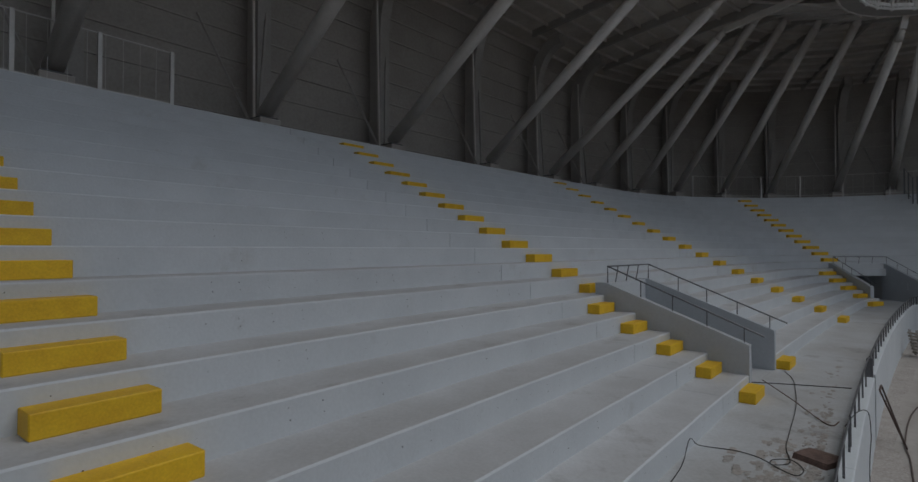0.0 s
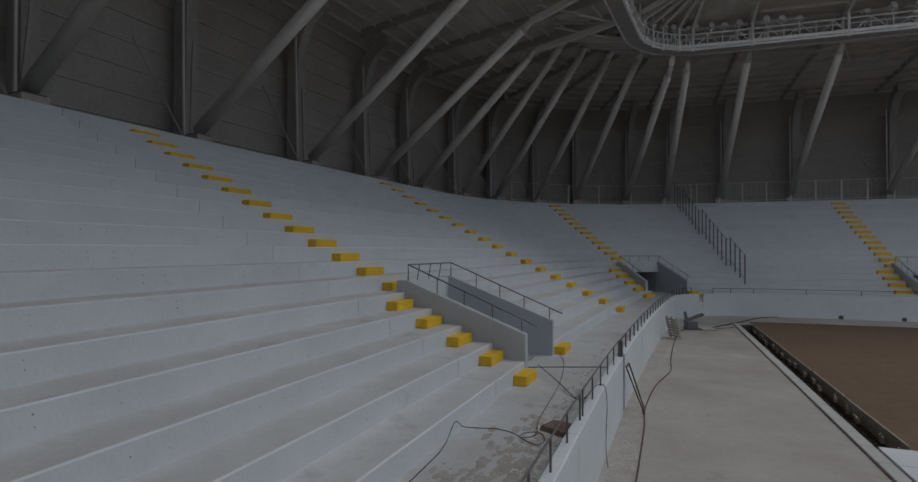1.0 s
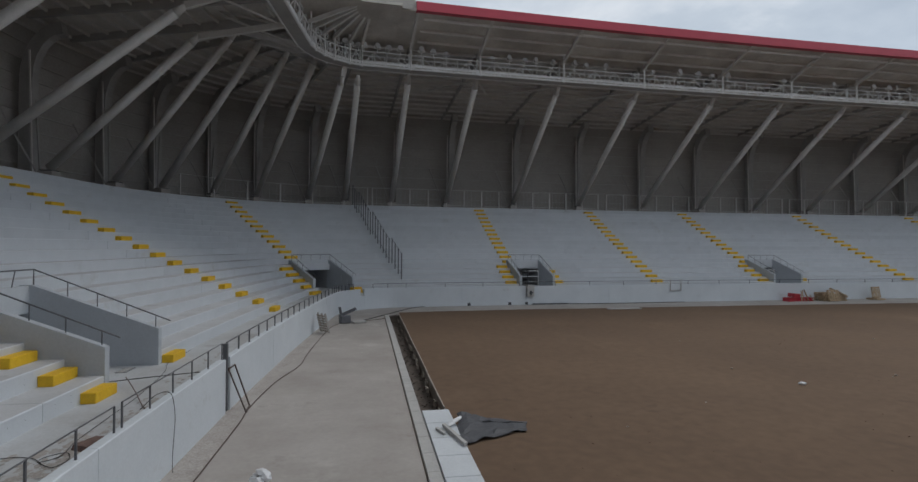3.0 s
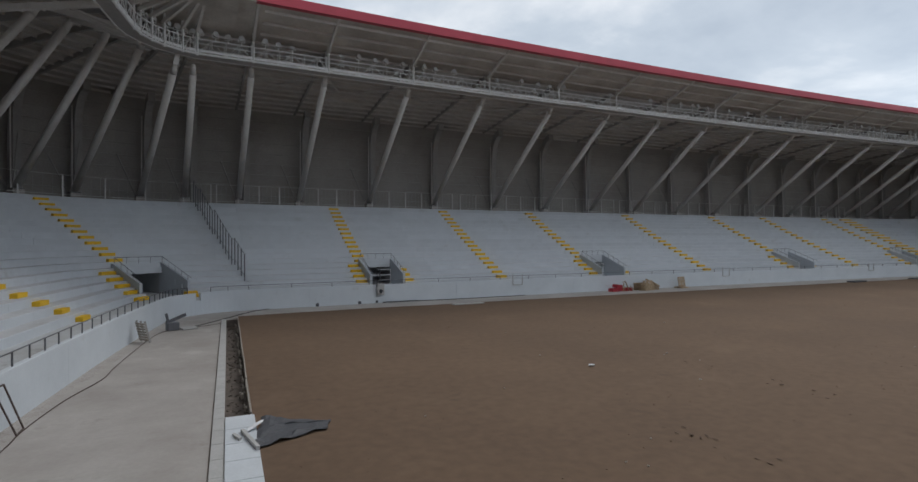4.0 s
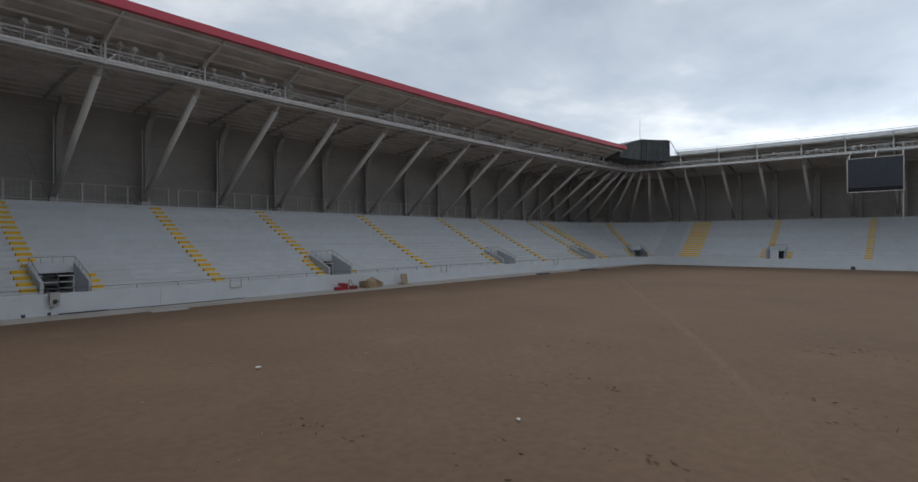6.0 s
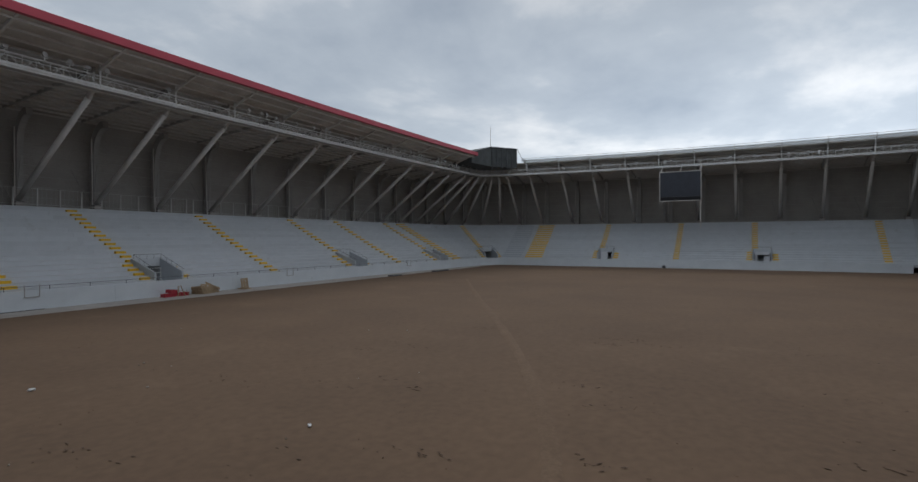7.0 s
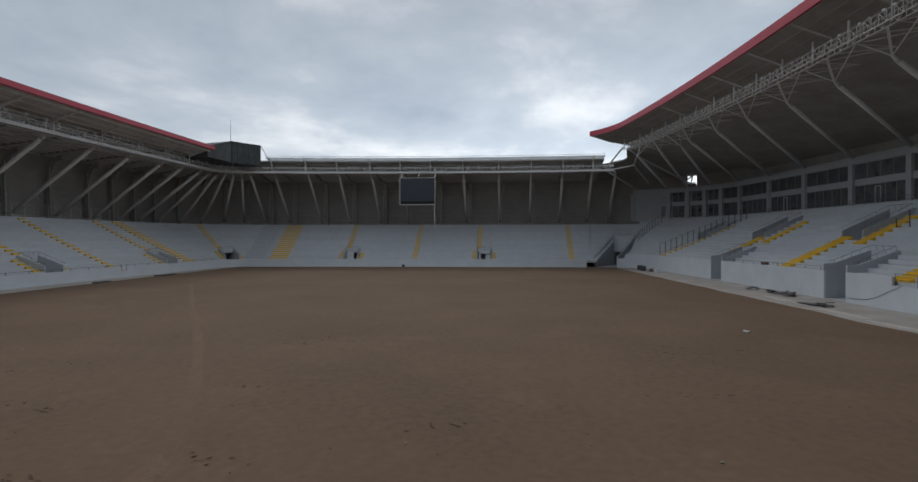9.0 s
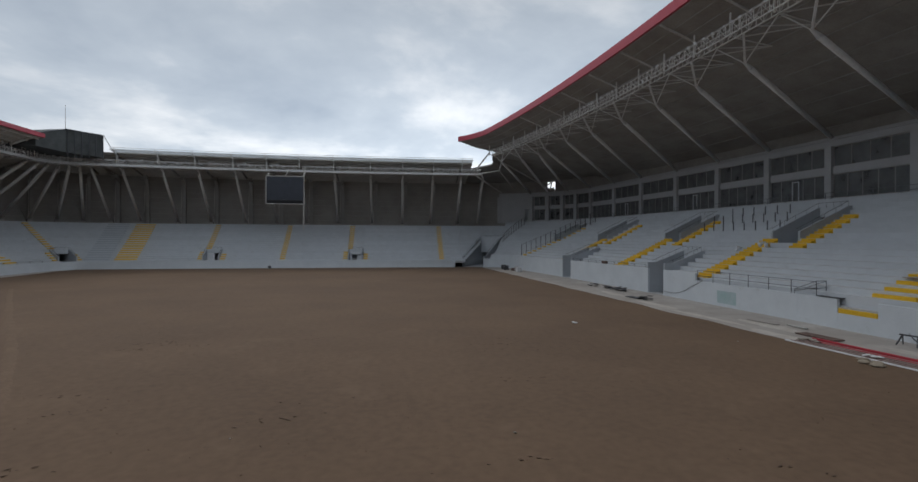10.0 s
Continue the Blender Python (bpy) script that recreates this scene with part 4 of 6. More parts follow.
# ---- far roof edge, left roof ends ----
def poly_material():
    m = bpy.data.materials.new("translucent_sheet")
    m.use_nodes = True
    nt = m.node_tree
    b = nt.nodes["Principled BSDF"]
    b.inputs["Base Color"].default_value = (0.7, 0.73, 0.75, 1)
    b.inputs["Roughness"].default_value = 0.35
    tr = nt.nodes.new("ShaderNodeBsdfTranslucent")
    tr.inputs["Color"].default_value = (0.85, 0.88, 0.9, 1)
    mx = nt.nodes.new("ShaderNodeMixShader")
    mx.inputs[0].default_value = 0.65
    nt.links.new(b.outputs[0], mx.inputs[1])
    nt.links.new(tr.outputs[0], mx.inputs[2])
    nt.links.new(mx.outputs[0], nt.nodes["Material Output"].inputs["Surface"])
    return m


M["poly"] = poly_material()


def far_edge():
    top = empty("roof_edge_strip", "translucent sheet strip on brackets along the far roof edge", "roof edge", kind="structure")
    w0, w1 = ROWS.w_of(121.5, 30.0, 0), W_FARROOF
    ws = ROWS.cuts(w0, w1, 2.5)
    Geo().grid([ring(ROWS, 1.2, 21.45, ws), ring(ROWS, -1.4, 21.75, ws), ring(ROWS, -1.4, 21.80, ws), ring(ROWS, 1.2, 21.50, ws)], closed=True).done("sheet", M["poly"], top)
    for o, z, r in ((-1.45, 21.62, 0.06), (-1.45, 22.05, 0.04), (0.2, 21.5, 0.05)):
        Geo().tube([ROWS.at(w, o, z) for w in ws], r, 6).done("edge_tube", M["whitesteel"], top)
    for w in [w for w in STRUTS if w0 <= w <= w1]:
        Geo().bar(ROWS.at(w, 1.0, 20.3), ROWS.at(w, -1.4, 21.65), 0.16, 0.3).bar(ROWS.at(w, -1.42, 21.5), ROWS.at(w, -1.42, 22.1), 0.08).done("bracket", M["whitesteel"], top)


far_edge()


def roof_end_box(name, pts, z0, z1, label, mat="mesh"):
    """A dark clad prism that closes a roof's end."""
    g = Geo()
    n = len(pts)
    cx, cy0 = sum(p[0] for p in pts) / n, sum(p[1] for p in pts) / n
    g.add([(x, y, z0 + dz) for x, y, dz in pts] + [(cx + (x - cx) * 0.86, cy0 + (y - cy0) * 0.86, z1 + dz) for x, y, dz in pts], [tuple(range(n - 1, -1, -1)), tuple(range(n, 2 * n))] + [(i, (i + 1) % n, n + (i + 1) % n, n + i) for i in range(n)])
    return tagged(g.done(name, M[mat]), label, "roof end", kind="structure")


def roof_end_far():
    """A dark clad hood that rises over the end of the long roof, with bare posts on its open face."""
    plan = [(111.6, 37.0, 20.6, 22.6), (117.4, 35.2, 20.4, 24.55), (120.6, 31.0, 20.2, 24.2), (124.5, 36.0, 20.2, 24.2), (120.0, 47.0, 20.2, 24.0), (111.6, 47.0, 20.4, 22.4)]
    g = Geo()
    n = len(plan)
    g.add([(x, y, z) for x, y, z, _ in plan] + [(x, y, z) for x, y, _, z in plan], [tuple(range(n - 1, -1, -1)), (6, 7, 11), (7, 8, 9), (7, 9, 10), (7, 10, 11)] + [(i, (i + 1) % n, n + (i + 1) % n, n + i) for i in range(n)])
    hood = tagged(g.done("roof_end_far", M["mesh"]), "dark clad end of the roof at the far corner", "roof end", kind="structure")
    for i in range(6):
        x, y = 117.4 + 3.2 * i / 5, 35.2 - 4.2 * i / 5
        Geo().bar((x - 0.12, y - 0.08, 19.7), (x - 0.12, y - 0.08, 24.4 - 0.06 * i), 0.13).done("post", M["darksteel"], hood)
    for a, b in (((117.25, 35.1, 20.3), (120.4, 30.95, 24.1)), ((117.25, 35.1, 24.4), (120.45, 30.95, 24.15)), ((111.5, 36.95, 22.6), (117.3, 35.15, 24.5))):
        Geo().bar(a, b, 0.14).done("edge_bar", M["darksteel"], hood)
    Geo().bar((120.6, 30.9, 24.2), (121.4, 29.6, 21.4), 0.12).done("tail_bar", M["whitesteel"], hood)


roof_end_far()
roof_end_box("roof_end_near", [(15.1, 35.9, 0.5), (9.5, 34.2, 0.2), (4.8, 28.0, 0.0), (-1.0, 30.0, 0.0), (3.0, 46.0, -0.2), (15.1, 48.0, 0.7)], 21.5, 25.5, "dark clad end of the roof at the near corner", "cladding")
ant = empty("antenna", "thin steel antenna mast on the roof corner", "antenna", m=Matrix.Translation((117.6, 35.6, 24.3)))
Geo().tube([(0, 0, 0), (0, 0, 2.2), (0, 0, 4.4)], 0.06, 6, r2=0.025).done("mast", M["steel"], ant)

# scoreboard below the far truss
def scoreboard():
    top = empty("scoreboard", "dark blank video scoreboard in a pale frame on a pole", "scoreboard", m=Matrix.Translation((119.6, -0.78, 12.2)))
    w, h = 3.45, 5.25
    cab = Geo().box((0, -w, 0.0), (0.35, w, h), bevel=0.03).done("cabinet", M["darksteel"], top)
    Geo().box((-0.03, -w + 0.15, 0.75), (0.0, w - 0.15, h - 0.15)).done("screen", M["screen"], cab)
    Geo().box((-0.02, -w + 0.15, 0.1), (0.0, w - 0.15, 0.7)).done("lower_panel", M["dark"], cab)
    for a, b in (((-0.06, -w, 0), (-0.06, w, 0)), ((-0.06, -w, h), (-0.06, w, h)), ((-0.06, -w, 0), (-0.06, -w, h)), ((-0.06, w, 0), (-0.06, w, h))):
        Geo().bar(a, b, 0.11).done("frame_bar", M["steel"], top)
    Geo().bar((0.42, -w + 0.1, -4.9), (0.42, -w + 0.1, 6.9), 0.16).done("pole", M["steel"], top)
    for y in (-w + 0.1, 0.0, w - 0.1):
        Geo().bar((0.3, y, h - 0.1), (4.2, y, 6.9), 0.12).done("hanger", M["steel"], top)


scoreboard()


M["soffit_main"] = material("dark_roof_soffit", (0.38, 0.365, 0.335), 0.8, scale=0.3, vary=0.06, fine=6, bump=0.05, tint=(0.29, 0.27, 0.245))
# ---- main stand: glazed facade ----
O_FAC = 18.2
PILLARS = [(138.2, -47.5), (134.8, -54.4), (131.9, -57.4), (128.7, -59.7), (125.1, -61.4), (120.0, -62.7), (110.6, -63.3), (101.2, -63.7), (91.1, -64.1), (81.4, -64.3), (72.2, -64.5), (63.4, -64.5), (54.2, -64.4), (45.0, -64.2), (35.8, -63.9), (26.6, -63.5), (17.0, -63.0), (8.0, -62.3)]
PW = [ROWS.w_of(x, y, O_FAC) for x, y in PILLARS]


def build_facade():
    w0, w1 = PW[0], PW[-1]
    fac = empty("wall_facade", "grey plastered facade of boxes above the main stand", "facade", kind="structure")
    ws = ROWS.cuts(w0, w1, 2.0)

    def band(z0, z1, o0, o1, name, mat="facade"):
        Geo().grid([ring(ROWS, o0, z0, ws), ring(ROWS, o0, z1, ws), ring(ROWS, o1, z1, ws), ring(ROWS, o1, z0, ws)], closed=True).done(name, M[mat], fac)

    band(ZMAIN - 0.3, 10.15, O_FAC, O_FAC + 0.4, "sill_band")
    band(12.7, 13.5, O_FAC, O_FAC + 0.4, "middle_band")
    band(15.65, 16.5, O_FAC - 0.08, O_FAC + 0.4, "top_band")
    band(16.3, 16.6, O_FAC - 0.35, O_FAC - 0.06, "cornice")
    # Rear wall kept close and white to brighten the rooms behind the panes.
    band(ZMAIN - 0.3, 16.4, O_FAC + 2.4, O_FAC + 2.6, "rear_wall", "white")
    w_hole = ROWS.w_of(131.4, -57.9, O_FAC)
    for wa, wb in ((w0, w_hole - 0.5), (w_hole + 0.7, w1)):
        wp = ROWS.cuts(wa, wb, 2.0)
        Geo().grid([ring(ROWS, O_FAC + 0.1, 16.5, wp), ring(ROWS, O_FAC + 0.1, 19.8, wp), ring(ROWS, O_FAC + 0.4, 19.8, wp), ring(ROWS, O_FAC + 0.4, 16.5, wp)], closed=True).done("parapet", M["soffit_main"], fac)
    m = ROWS.frame_at(w_hole, O_FAC + 0.25, 0)
    for a, b in (((-0.3, 0, 16.5), (0.4, 0, 19.5)), ((0.9, 0, 17.5), (-0.8, 0, 17.2)), ((-0.8, 0, 18.3), (1.0, 0, 19.3))):
        Geo().bar(m @ Vector(a), m @ Vector(b), 0.22).done("bare_stud", M["steel"], fac)
    Geo().box((-0.95, -0.15, 16.5), (1.05, 0.15, 17.25), m).done("parapet_stub", M["soffit_main"], fac)
    band(12.75, 13.45, O_FAC + 0.42, O_FAC + 2.4, "floor_between")
    band(9.3, 10.1, O_FAC + 0.42, O_FAC + 2.4, "floor_below")
    band(15.7, 16.4, O_FAC + 0.42, O_FAC + 2.4, "ceiling_slab")
    for i, w in enumerate(PW):
        m = ROWS.frame_at(w, O_FAC, 0)
        Geo().box((-0.42, -0.22, ZMAIN - 0.3), (0.42, 0.42, 15.7), m, bevel=0.02).done("pillar", M["facade"], fac)
    blank = PW[1]
    wsb = ROWS.cuts(w0, blank, 1.0)
    for z0, z1 in ((10.1, 12.75), (13.45, 15.7)):
        wsb = ROWS.cuts(w0, blank if z0 > 11 else w0 + 3.3, 1.0)
        Geo().grid([ring(ROWS, O_FAC + 0.02, z0, wsb), ring(ROWS, O_FAC + 0.02, z1, wsb), ring(ROWS, O_FAC + 0.3, z1, wsb), ring(ROWS, O_FAC + 0.3, z0, wsb)], closed=True).done("blank_panel", M["facade"], fac)
    count = 0
    for i in range(0, len(PW) - 1):
        wa, wb = PW[i] + (0.42 if i else 3.3), PW[i + 1] - 0.42
        if wb - wa < 0.6:
            continue
        pa, pb = ROWS.at(wa, O_FAC + 0.2), ROWS.at(wb, O_FAC + 0.2)
        mid = (pa + pb) / 2
        d = (pb - pa)
        L = d.length
        ang = math.degrees(math.atan2(d.y, d.x))
        for z0, z1, panes in ((10.15, 12.7, 5 if L > 5 else 2), (13.5, 15.65, 4 if L > 5 else 2)):
            if i == 0 and z0 > 11:
                continue
            count += 1
            win = empty("window_%d" % count, "dark glazed box window with grey frames", "window", "facade windows", "structure", pose(mid.x, mid.y, z0, 0, 0, ang))
            h = z1 - z0
            fr = Geo()
            fr.bar((-L / 2, 0, 0.04), (L / 2, 0, 0.04), 0.1, 0.08).bar((-L / 2, 0, h - 0.04), (L / 2, 0, h - 0.04), 0.1, 0.08)
            for j in range(panes + 1):
                x = -L / 2 + L * j / panes
                fr.bar((x, 0, 0.08), (x, 0, h - 0.08), 0.07, 0.1)
            frm = fr.done("window_frame", M["steeldark2"], win)
            for j in range(panes):
                a, b = -L / 2 + L * j / panes + 0.04, -L / 2 + L * (j + 1) / panes - 0.04
                Geo().box((a, -0.012, 0.08), (b, 0.012, h - 0.08)).done("pane", M["glass"], frm)
            if z0 < 11 and L > 5 and i % 2 == 0:
                a = -L / 2 + L * 2 / panes
                dr = Geo()
                for x in (a + 0.12, a + 1.0):
                    dr.bar((x, -0.06, 0.0), (x, -0.06, 2.2), 0.09)
                dr.bar((a + 0.08, -0.06, 2.2), (a + 1.04, -0.06, 2.2), 0.09)
                dr.done("door_frame", M["white"], win)


build_facade()


# ---- main roof ----
def cy(x):
    return 0.0014 * (x - 58.0) ** 2 + (2.2 * ((x - 106.0) / 8.0) ** 2 if x > 106.0 else 0.0)


def main_roof():
    xs = [6.0 + (114.5 - 6.0) * i / 54 for i in range(55)]

    def line(y, z, bend=1.0, lift=0.0):
        return [Vector((x, y + bend * cy(x), z + lift * (cy(x) / 6.0))) for x in xs]

    sect = [(-66.5, 17.3, 0.0), (-58.0, 19.3, 0.15), (-50.0, 21.6, 0.6), (-43.8, 23.2, 1.0), (-40.2, 24.35, 1.0)]
    under = [line(y, z, b) for y, z, b in sect]
    over = [line(y, z + 0.25, b) for y, z, b in reversed(sect)]
    tagged(Geo().grid(under + over, closed=True).done("roof_main", M["soffit_main"]), "dark sheet roof over the main stand", "roof", kind="structure")
    Geo_f = Geo().grid([line(-40.1, 24.3), line(-40.1, 25.2), line(-40.6, 25.2), line(-40.6, 24.3)], closed=True)
    tagged(Geo_f.done("trim_red_main", M["red"]), "red sheet fascia along the main roof edge", "roof fascia", kind="structure")
    # truss of the main stand
    top = empty("catwalk_truss", "pale steel lattice catwalk truss below the main roof", "lattice truss", "lighting trusses", m=Matrix.Translation((64, -43.8, 20.4)))
    inv = top.matrix_basis.inverted()
    nodes = [110.6 - 4.6 * i for i in range(22)]
    P = lambda x, y, z: inv @ Vector((x, y + cy(x), z))
    ZB, ZU = 21.2, 22.05
    for a, b in zip(nodes, nodes[1:]):
        n = 6
        q = [a + (b - a) * i / n for i in range(n + 1)]
        for oy in (-0.4, 0.4):
            zig = [P(q[i], -43.0 + oy, ZB if i % 2 == 0 else ZU) for i in range(n + 1)]
            Geo().tube([P(u, -43.0 + oy, ZB) for u in q], 0.06, 5).done("bottom_chord", M["steel"], top)
            Geo().tube([P(u, -43.0 + oy, ZU) for u in q], 0.045, 5).done("top_chord", M["steel"], top)
            Geo().tube(zig, 0.028, 4).done("lacing", M["steel"], top)
            for u in q[1:]:
                Geo().bar(P(u, -43.0 + oy, ZB), P(u, -43.0 + oy, ZU), 0.045).done("upright", M["steel"], top)
        Geo().bar(P(a, -43.0, ZB), P(a, -43.0, 23.1), 0.11).done("post", M["steel"], top)
        for j in range(4):
            if random.random() < 0.15:
                continue
            x = a + (b - a) * (j + 0.5 + random.uniform(-0.2, 0.2)) / 4
            place_lamp(pose(x, -42.7 + cy(x), 21.8, 0, 0, 180 + random.uniform(-15, 15)) @ Matrix.Diagonal((0.62, 0.62, 0.62, 1)))
        # thin struts from the truss back to the purlins
        m = (a + b) / 2
        for xa, xb in ((a, m), (b, m), (m, m)):
            Geo().bar(P(xa, -43.4, ZB), inv @ Vector((xb, -48.6 + 0.7 * cy(xb), 21.75)), 0.075).done("brace", M["steel"], top)
    # long slanting tubes from the pillar heads, each with a thin forked arm up to the truss
    feet = [(134.7, -54.1, 109.4, -40.4), (131.7, -57.3, 104.6, -42.6), (127.2, -60.3, 100.0, -44.4)]
    feet += [(x - 0.6, y + 0.35, x - 0.6 - 12.6 - 0.25 * (x - 72.3), -45.7 + 0.8 * cy(x - 19)) for x, y in PILLARS[5:16]]
    for fx, fy, hx, hy in feet:
        rib = empty("roof_strut", "thick slanting grey steel tube below the main roof", "roof strut", "main roof struts", m=Matrix.Translation((fx, fy, 16.5)))
        inv2 = rib.matrix_basis.inverted()
        p0, p1 = inv2 @ Vector((fx, fy, 16.6)), inv2 @ Vector((hx, hy, 19.9))
        d = p1 - p0
        Geo().tube([p0, p0 + d * 0.95], 0.23, 12).done("tube", M["whitesteel"], rib, smooth=True)
        Geo().tube([p0 + d * 0.95, p1], 0.22, 10, r2=0.12).done("cone", M["whitesteel"], rib, smooth=True)
        tx = hx - 2.6
        Geo().bar(p1, inv2 @ Vector((tx, -43.4 + cy(tx), 21.15)), 0.16, 0.22).done("arm", M["whitesteel"], rib)
        for s in (-1, 1):
            tx = hx - 2.6 + s * 3.4
            Geo().bar(p1, inv2 @ Vector((tx, -43.5 + cy(tx), 21.2)), 0.075).done("brace", M["whitesteel"], rib)
        if fx < 126:
            Geo().bar(inv2 @ Vector((hx - 2.6, -43.8 + cy(hx - 2.6), 22.9)), inv2 @ Vector((hx - 2.6, -40.4 + cy(hx - 2.6), 24.2)), 0.1, 0.16).done("hanger", M["steel"], rib)
    # purlins along the sheets
    pur = empty("roof_purlins", "thin dark purlins below the main roof sheets", "roof purlins", "roof purlins")
    for (ya, za, ba), (yb, zb, bb) in zip(sect, sect[1:]):
        for f in (0.25, 0.6, 0.95):
            y, z, bd = ya + (yb - ya) * f, za + (zb - za) * f, ba + (bb - ba) * f
            Geo().grid([line(y - 0.05, z - 0.003, bd), line(y - 0.05, z - 0.07, bd), line(y + 0.05, z - 0.07, bd), line(y + 0.05, z - 0.003, bd)], closed=True).done("purlin", M["steeldark2"], pur)



main_roof()


def corner_roof():
    w0, w1 = W_FARROOF, ROWS.w_of(113.4, -62.0, 15)
    ws = ROWS.cuts(w0, w1, 1.5)
    rows = []
    for o, za, zb in ((O_WALL + 0.8, ZR_BACK, 18.9), (12.0, 19.9, 19.9), (4.5, 20.6, 22.6)):
        row = []
        for w in ws:
            t = (w - w0) / (w1 - w0)
            oo = o if o > 5 else o - 8.5 * min(1.0, t * 3.2)
            row.append(ROWS.at(w, oo, za + (zb - za) * t))
        rows.append(row)
    over = [[p + Vector((0, 0, 0.25)) for p in r] for r in reversed(rows)]
    tagged(Geo().grid(rows + over, closed=True).done("roof_corner", M["soffit_main"]), "dark sheet roof over the corner", "roof", kind="structure")


corner_roof()
# open steelwork at the corner between the far roof and the main roof
cs = empty("corner_frame", "bare steel frame closing the corner between two roofs", "steel frame", m=Matrix.Translation((124, -40, 19)))
iv = cs.matrix_basis.inverted()
for a, b, r in (((122.5, -37.5, 18.9), (117.5, -40.0, 22.8), 0.16), ((122.5, -37.5, 18.9), (121.0, -43.0, 19.8), 0.12), ((121.0, -43.0, 19.8), (113.5, -41.5, 20.6), 0.12), ((128.0, -48.0, 17.0), (121.0, -43.0, 19.8), 0.16), ((134.0, -47.0, 16.4), (122.5, -38.0, 19.0), 0.16), ((126.0, -56.0, 16.6), (117.0, -42.5, 21.0), 0.16)):
    Geo().tube([iv @ Vector(a), iv @ Vector(b)], r, 8).done("member", M["steel"], cs)


# ---- fences ----
def pole_fence(w, k0, k1, z0, h, label, mat="rail", skew=0.0):
    top = empty("pole_fence", label, "fence", "pole fences", m=ROWS.frame_at(w, (k0 - 1) * TREAD + 0.4, zr(k0, z0)))
    inv = top.matrix_basis.inverted()
    me = Geo().box((-0.045, -0.045, -0.01), (0.045, 0.045, h)).mesh("pole", M[mat])
    pts = []
    for k in range(k0, k1 + 1):
        m = inv @ ROWS.frame_at(w + skew * (k1 - k) / (k1 - k0), (k - 1) * TREAD + 0.4, zr(k, z0))
        share("pole", me, m, top)
        pts.append(m)
    for hh in (0.35, h - 0.05):
        Geo().tube([m @ Vector((0, 0, hh)) for m in pts], 0.02, 5).done("wire", M[mat], top)


def slant_fence():
    a, b = Vector((14.2, 39.15, 0)), Vector((10.05, 52.4, 0))
    top = empty("pole_fence", "row of grey steel poles stepping up between two terraces", "fence", "pole fences", m=Matrix.Translation((a.x, a.y, Z0 + RISE)))
    inv = top.matrix_basis.inverted()
    me = Geo().box((-0.045, -0.045, -0.01), (0.045, 0.045, 2.1)).mesh("pole", M["rail"])
    pts = []
    for i in range(20):
        p = a + (b - a) * i / 19
        w = ROWS.w_of(p.x, p.y, 0.6 + 0.72 * i)
        c, r, n = ROWS.find(w)
        o = (Vector((p.x, p.y)) - Vector((c.x, c.y))).length - r
        k = min(NROW, max(0, int(math.floor(o / TREAD)) + 1))
        m = inv @ Matrix.Translation((p.x, p.y, zr(k)))
        share("pole", me, m, top)
        pts.append(m)
    for hh in (0.4, 2.05):
        Geo().tube([m @ Vector((0, 0, hh)) for m in pts], 0.02, 5).done("wire", M["rail"], top)


slant_fence()
pole_fence(wr(107.6), 1, NROW - 2, Z0M, 2.1, "row of dark steel poles stepping up the main stand", skew=wr(113.0) - wr(107.6))
w_low, w_high = ROWS.w_of(126.2, -45.4, 6.0), ROWS.w_of(130.1, -51.0, 12.2)
pole_fence(w_high, 7, NROW - 2, Z0M, 1.8, "row of dark steel poles stepping up the corner", skew=w_low - w_high)


def top_fence(wa, wb, label):
    top = empty("top_fence", label, "fence", "fences along the terrace top", m=ROWS.frame_at(wa, O_TOP + 0.1, TOP))
    inv = top.matrix_basis.inverted()
    n = int((wb - wa) / 1.95)
    me = Geo().box((-0.055, -0.055, -0.01), (0.055, 0.055, 1.9)).mesh("post", M["fence"])
    for i in range(n + 1):
        share("post", me, inv @ ROWS.frame_at(wa + (wb - wa) * i / n, O_TOP + 0.1, TOP), top)
    ws = ROWS.cuts(wa, wb, 2.5)
    for hh in (1.88, 0.25):
        Geo().tube([inv @ ROWS.at(w, O_TOP + 0.1, TOP + hh) for w in ws], 0.025, 5).done("rail", M["fence"], top)
    inf = Geo()
    k = int((wb - wa) / 0.42)
    for i in range(k + 1):
        w = wa + (wb - wa) * i / k
        inf.bar(inv @ ROWS.at(w, O_TOP + 0.1, TOP + 0.25), inv @ ROWS.at(w, O_TOP + 0.1, TOP + 1.88), 0.012)
    inf.done("infill", M["fence"], top)


M["fence"] = material("grey_fence_steel", (0.62, 0.61, 0.59), 0.5, 0.3, scale=2, vary=0.05, fine=20, bump=0.02)
top_fence(ROWS.w_of(-4.0, 45.0, 15), W_FENCE, "thin grey steel fence along the terrace top")
for a, b in ((W_FENCE + 0.5, wl(38.0)), (wl(39.0), wl(62.0)), (wl(63.0), wl(86.0)), (wl(87.0), wl(110.0))):
    top_fence(a, b, "thin grey steel fence along the terrace top")
top_fence(ROWS.w_of(-9.9, -1.0, 15), ROWS.w_of(-9.8, 5.0, 15), "thin grey steel fence along the terrace top")


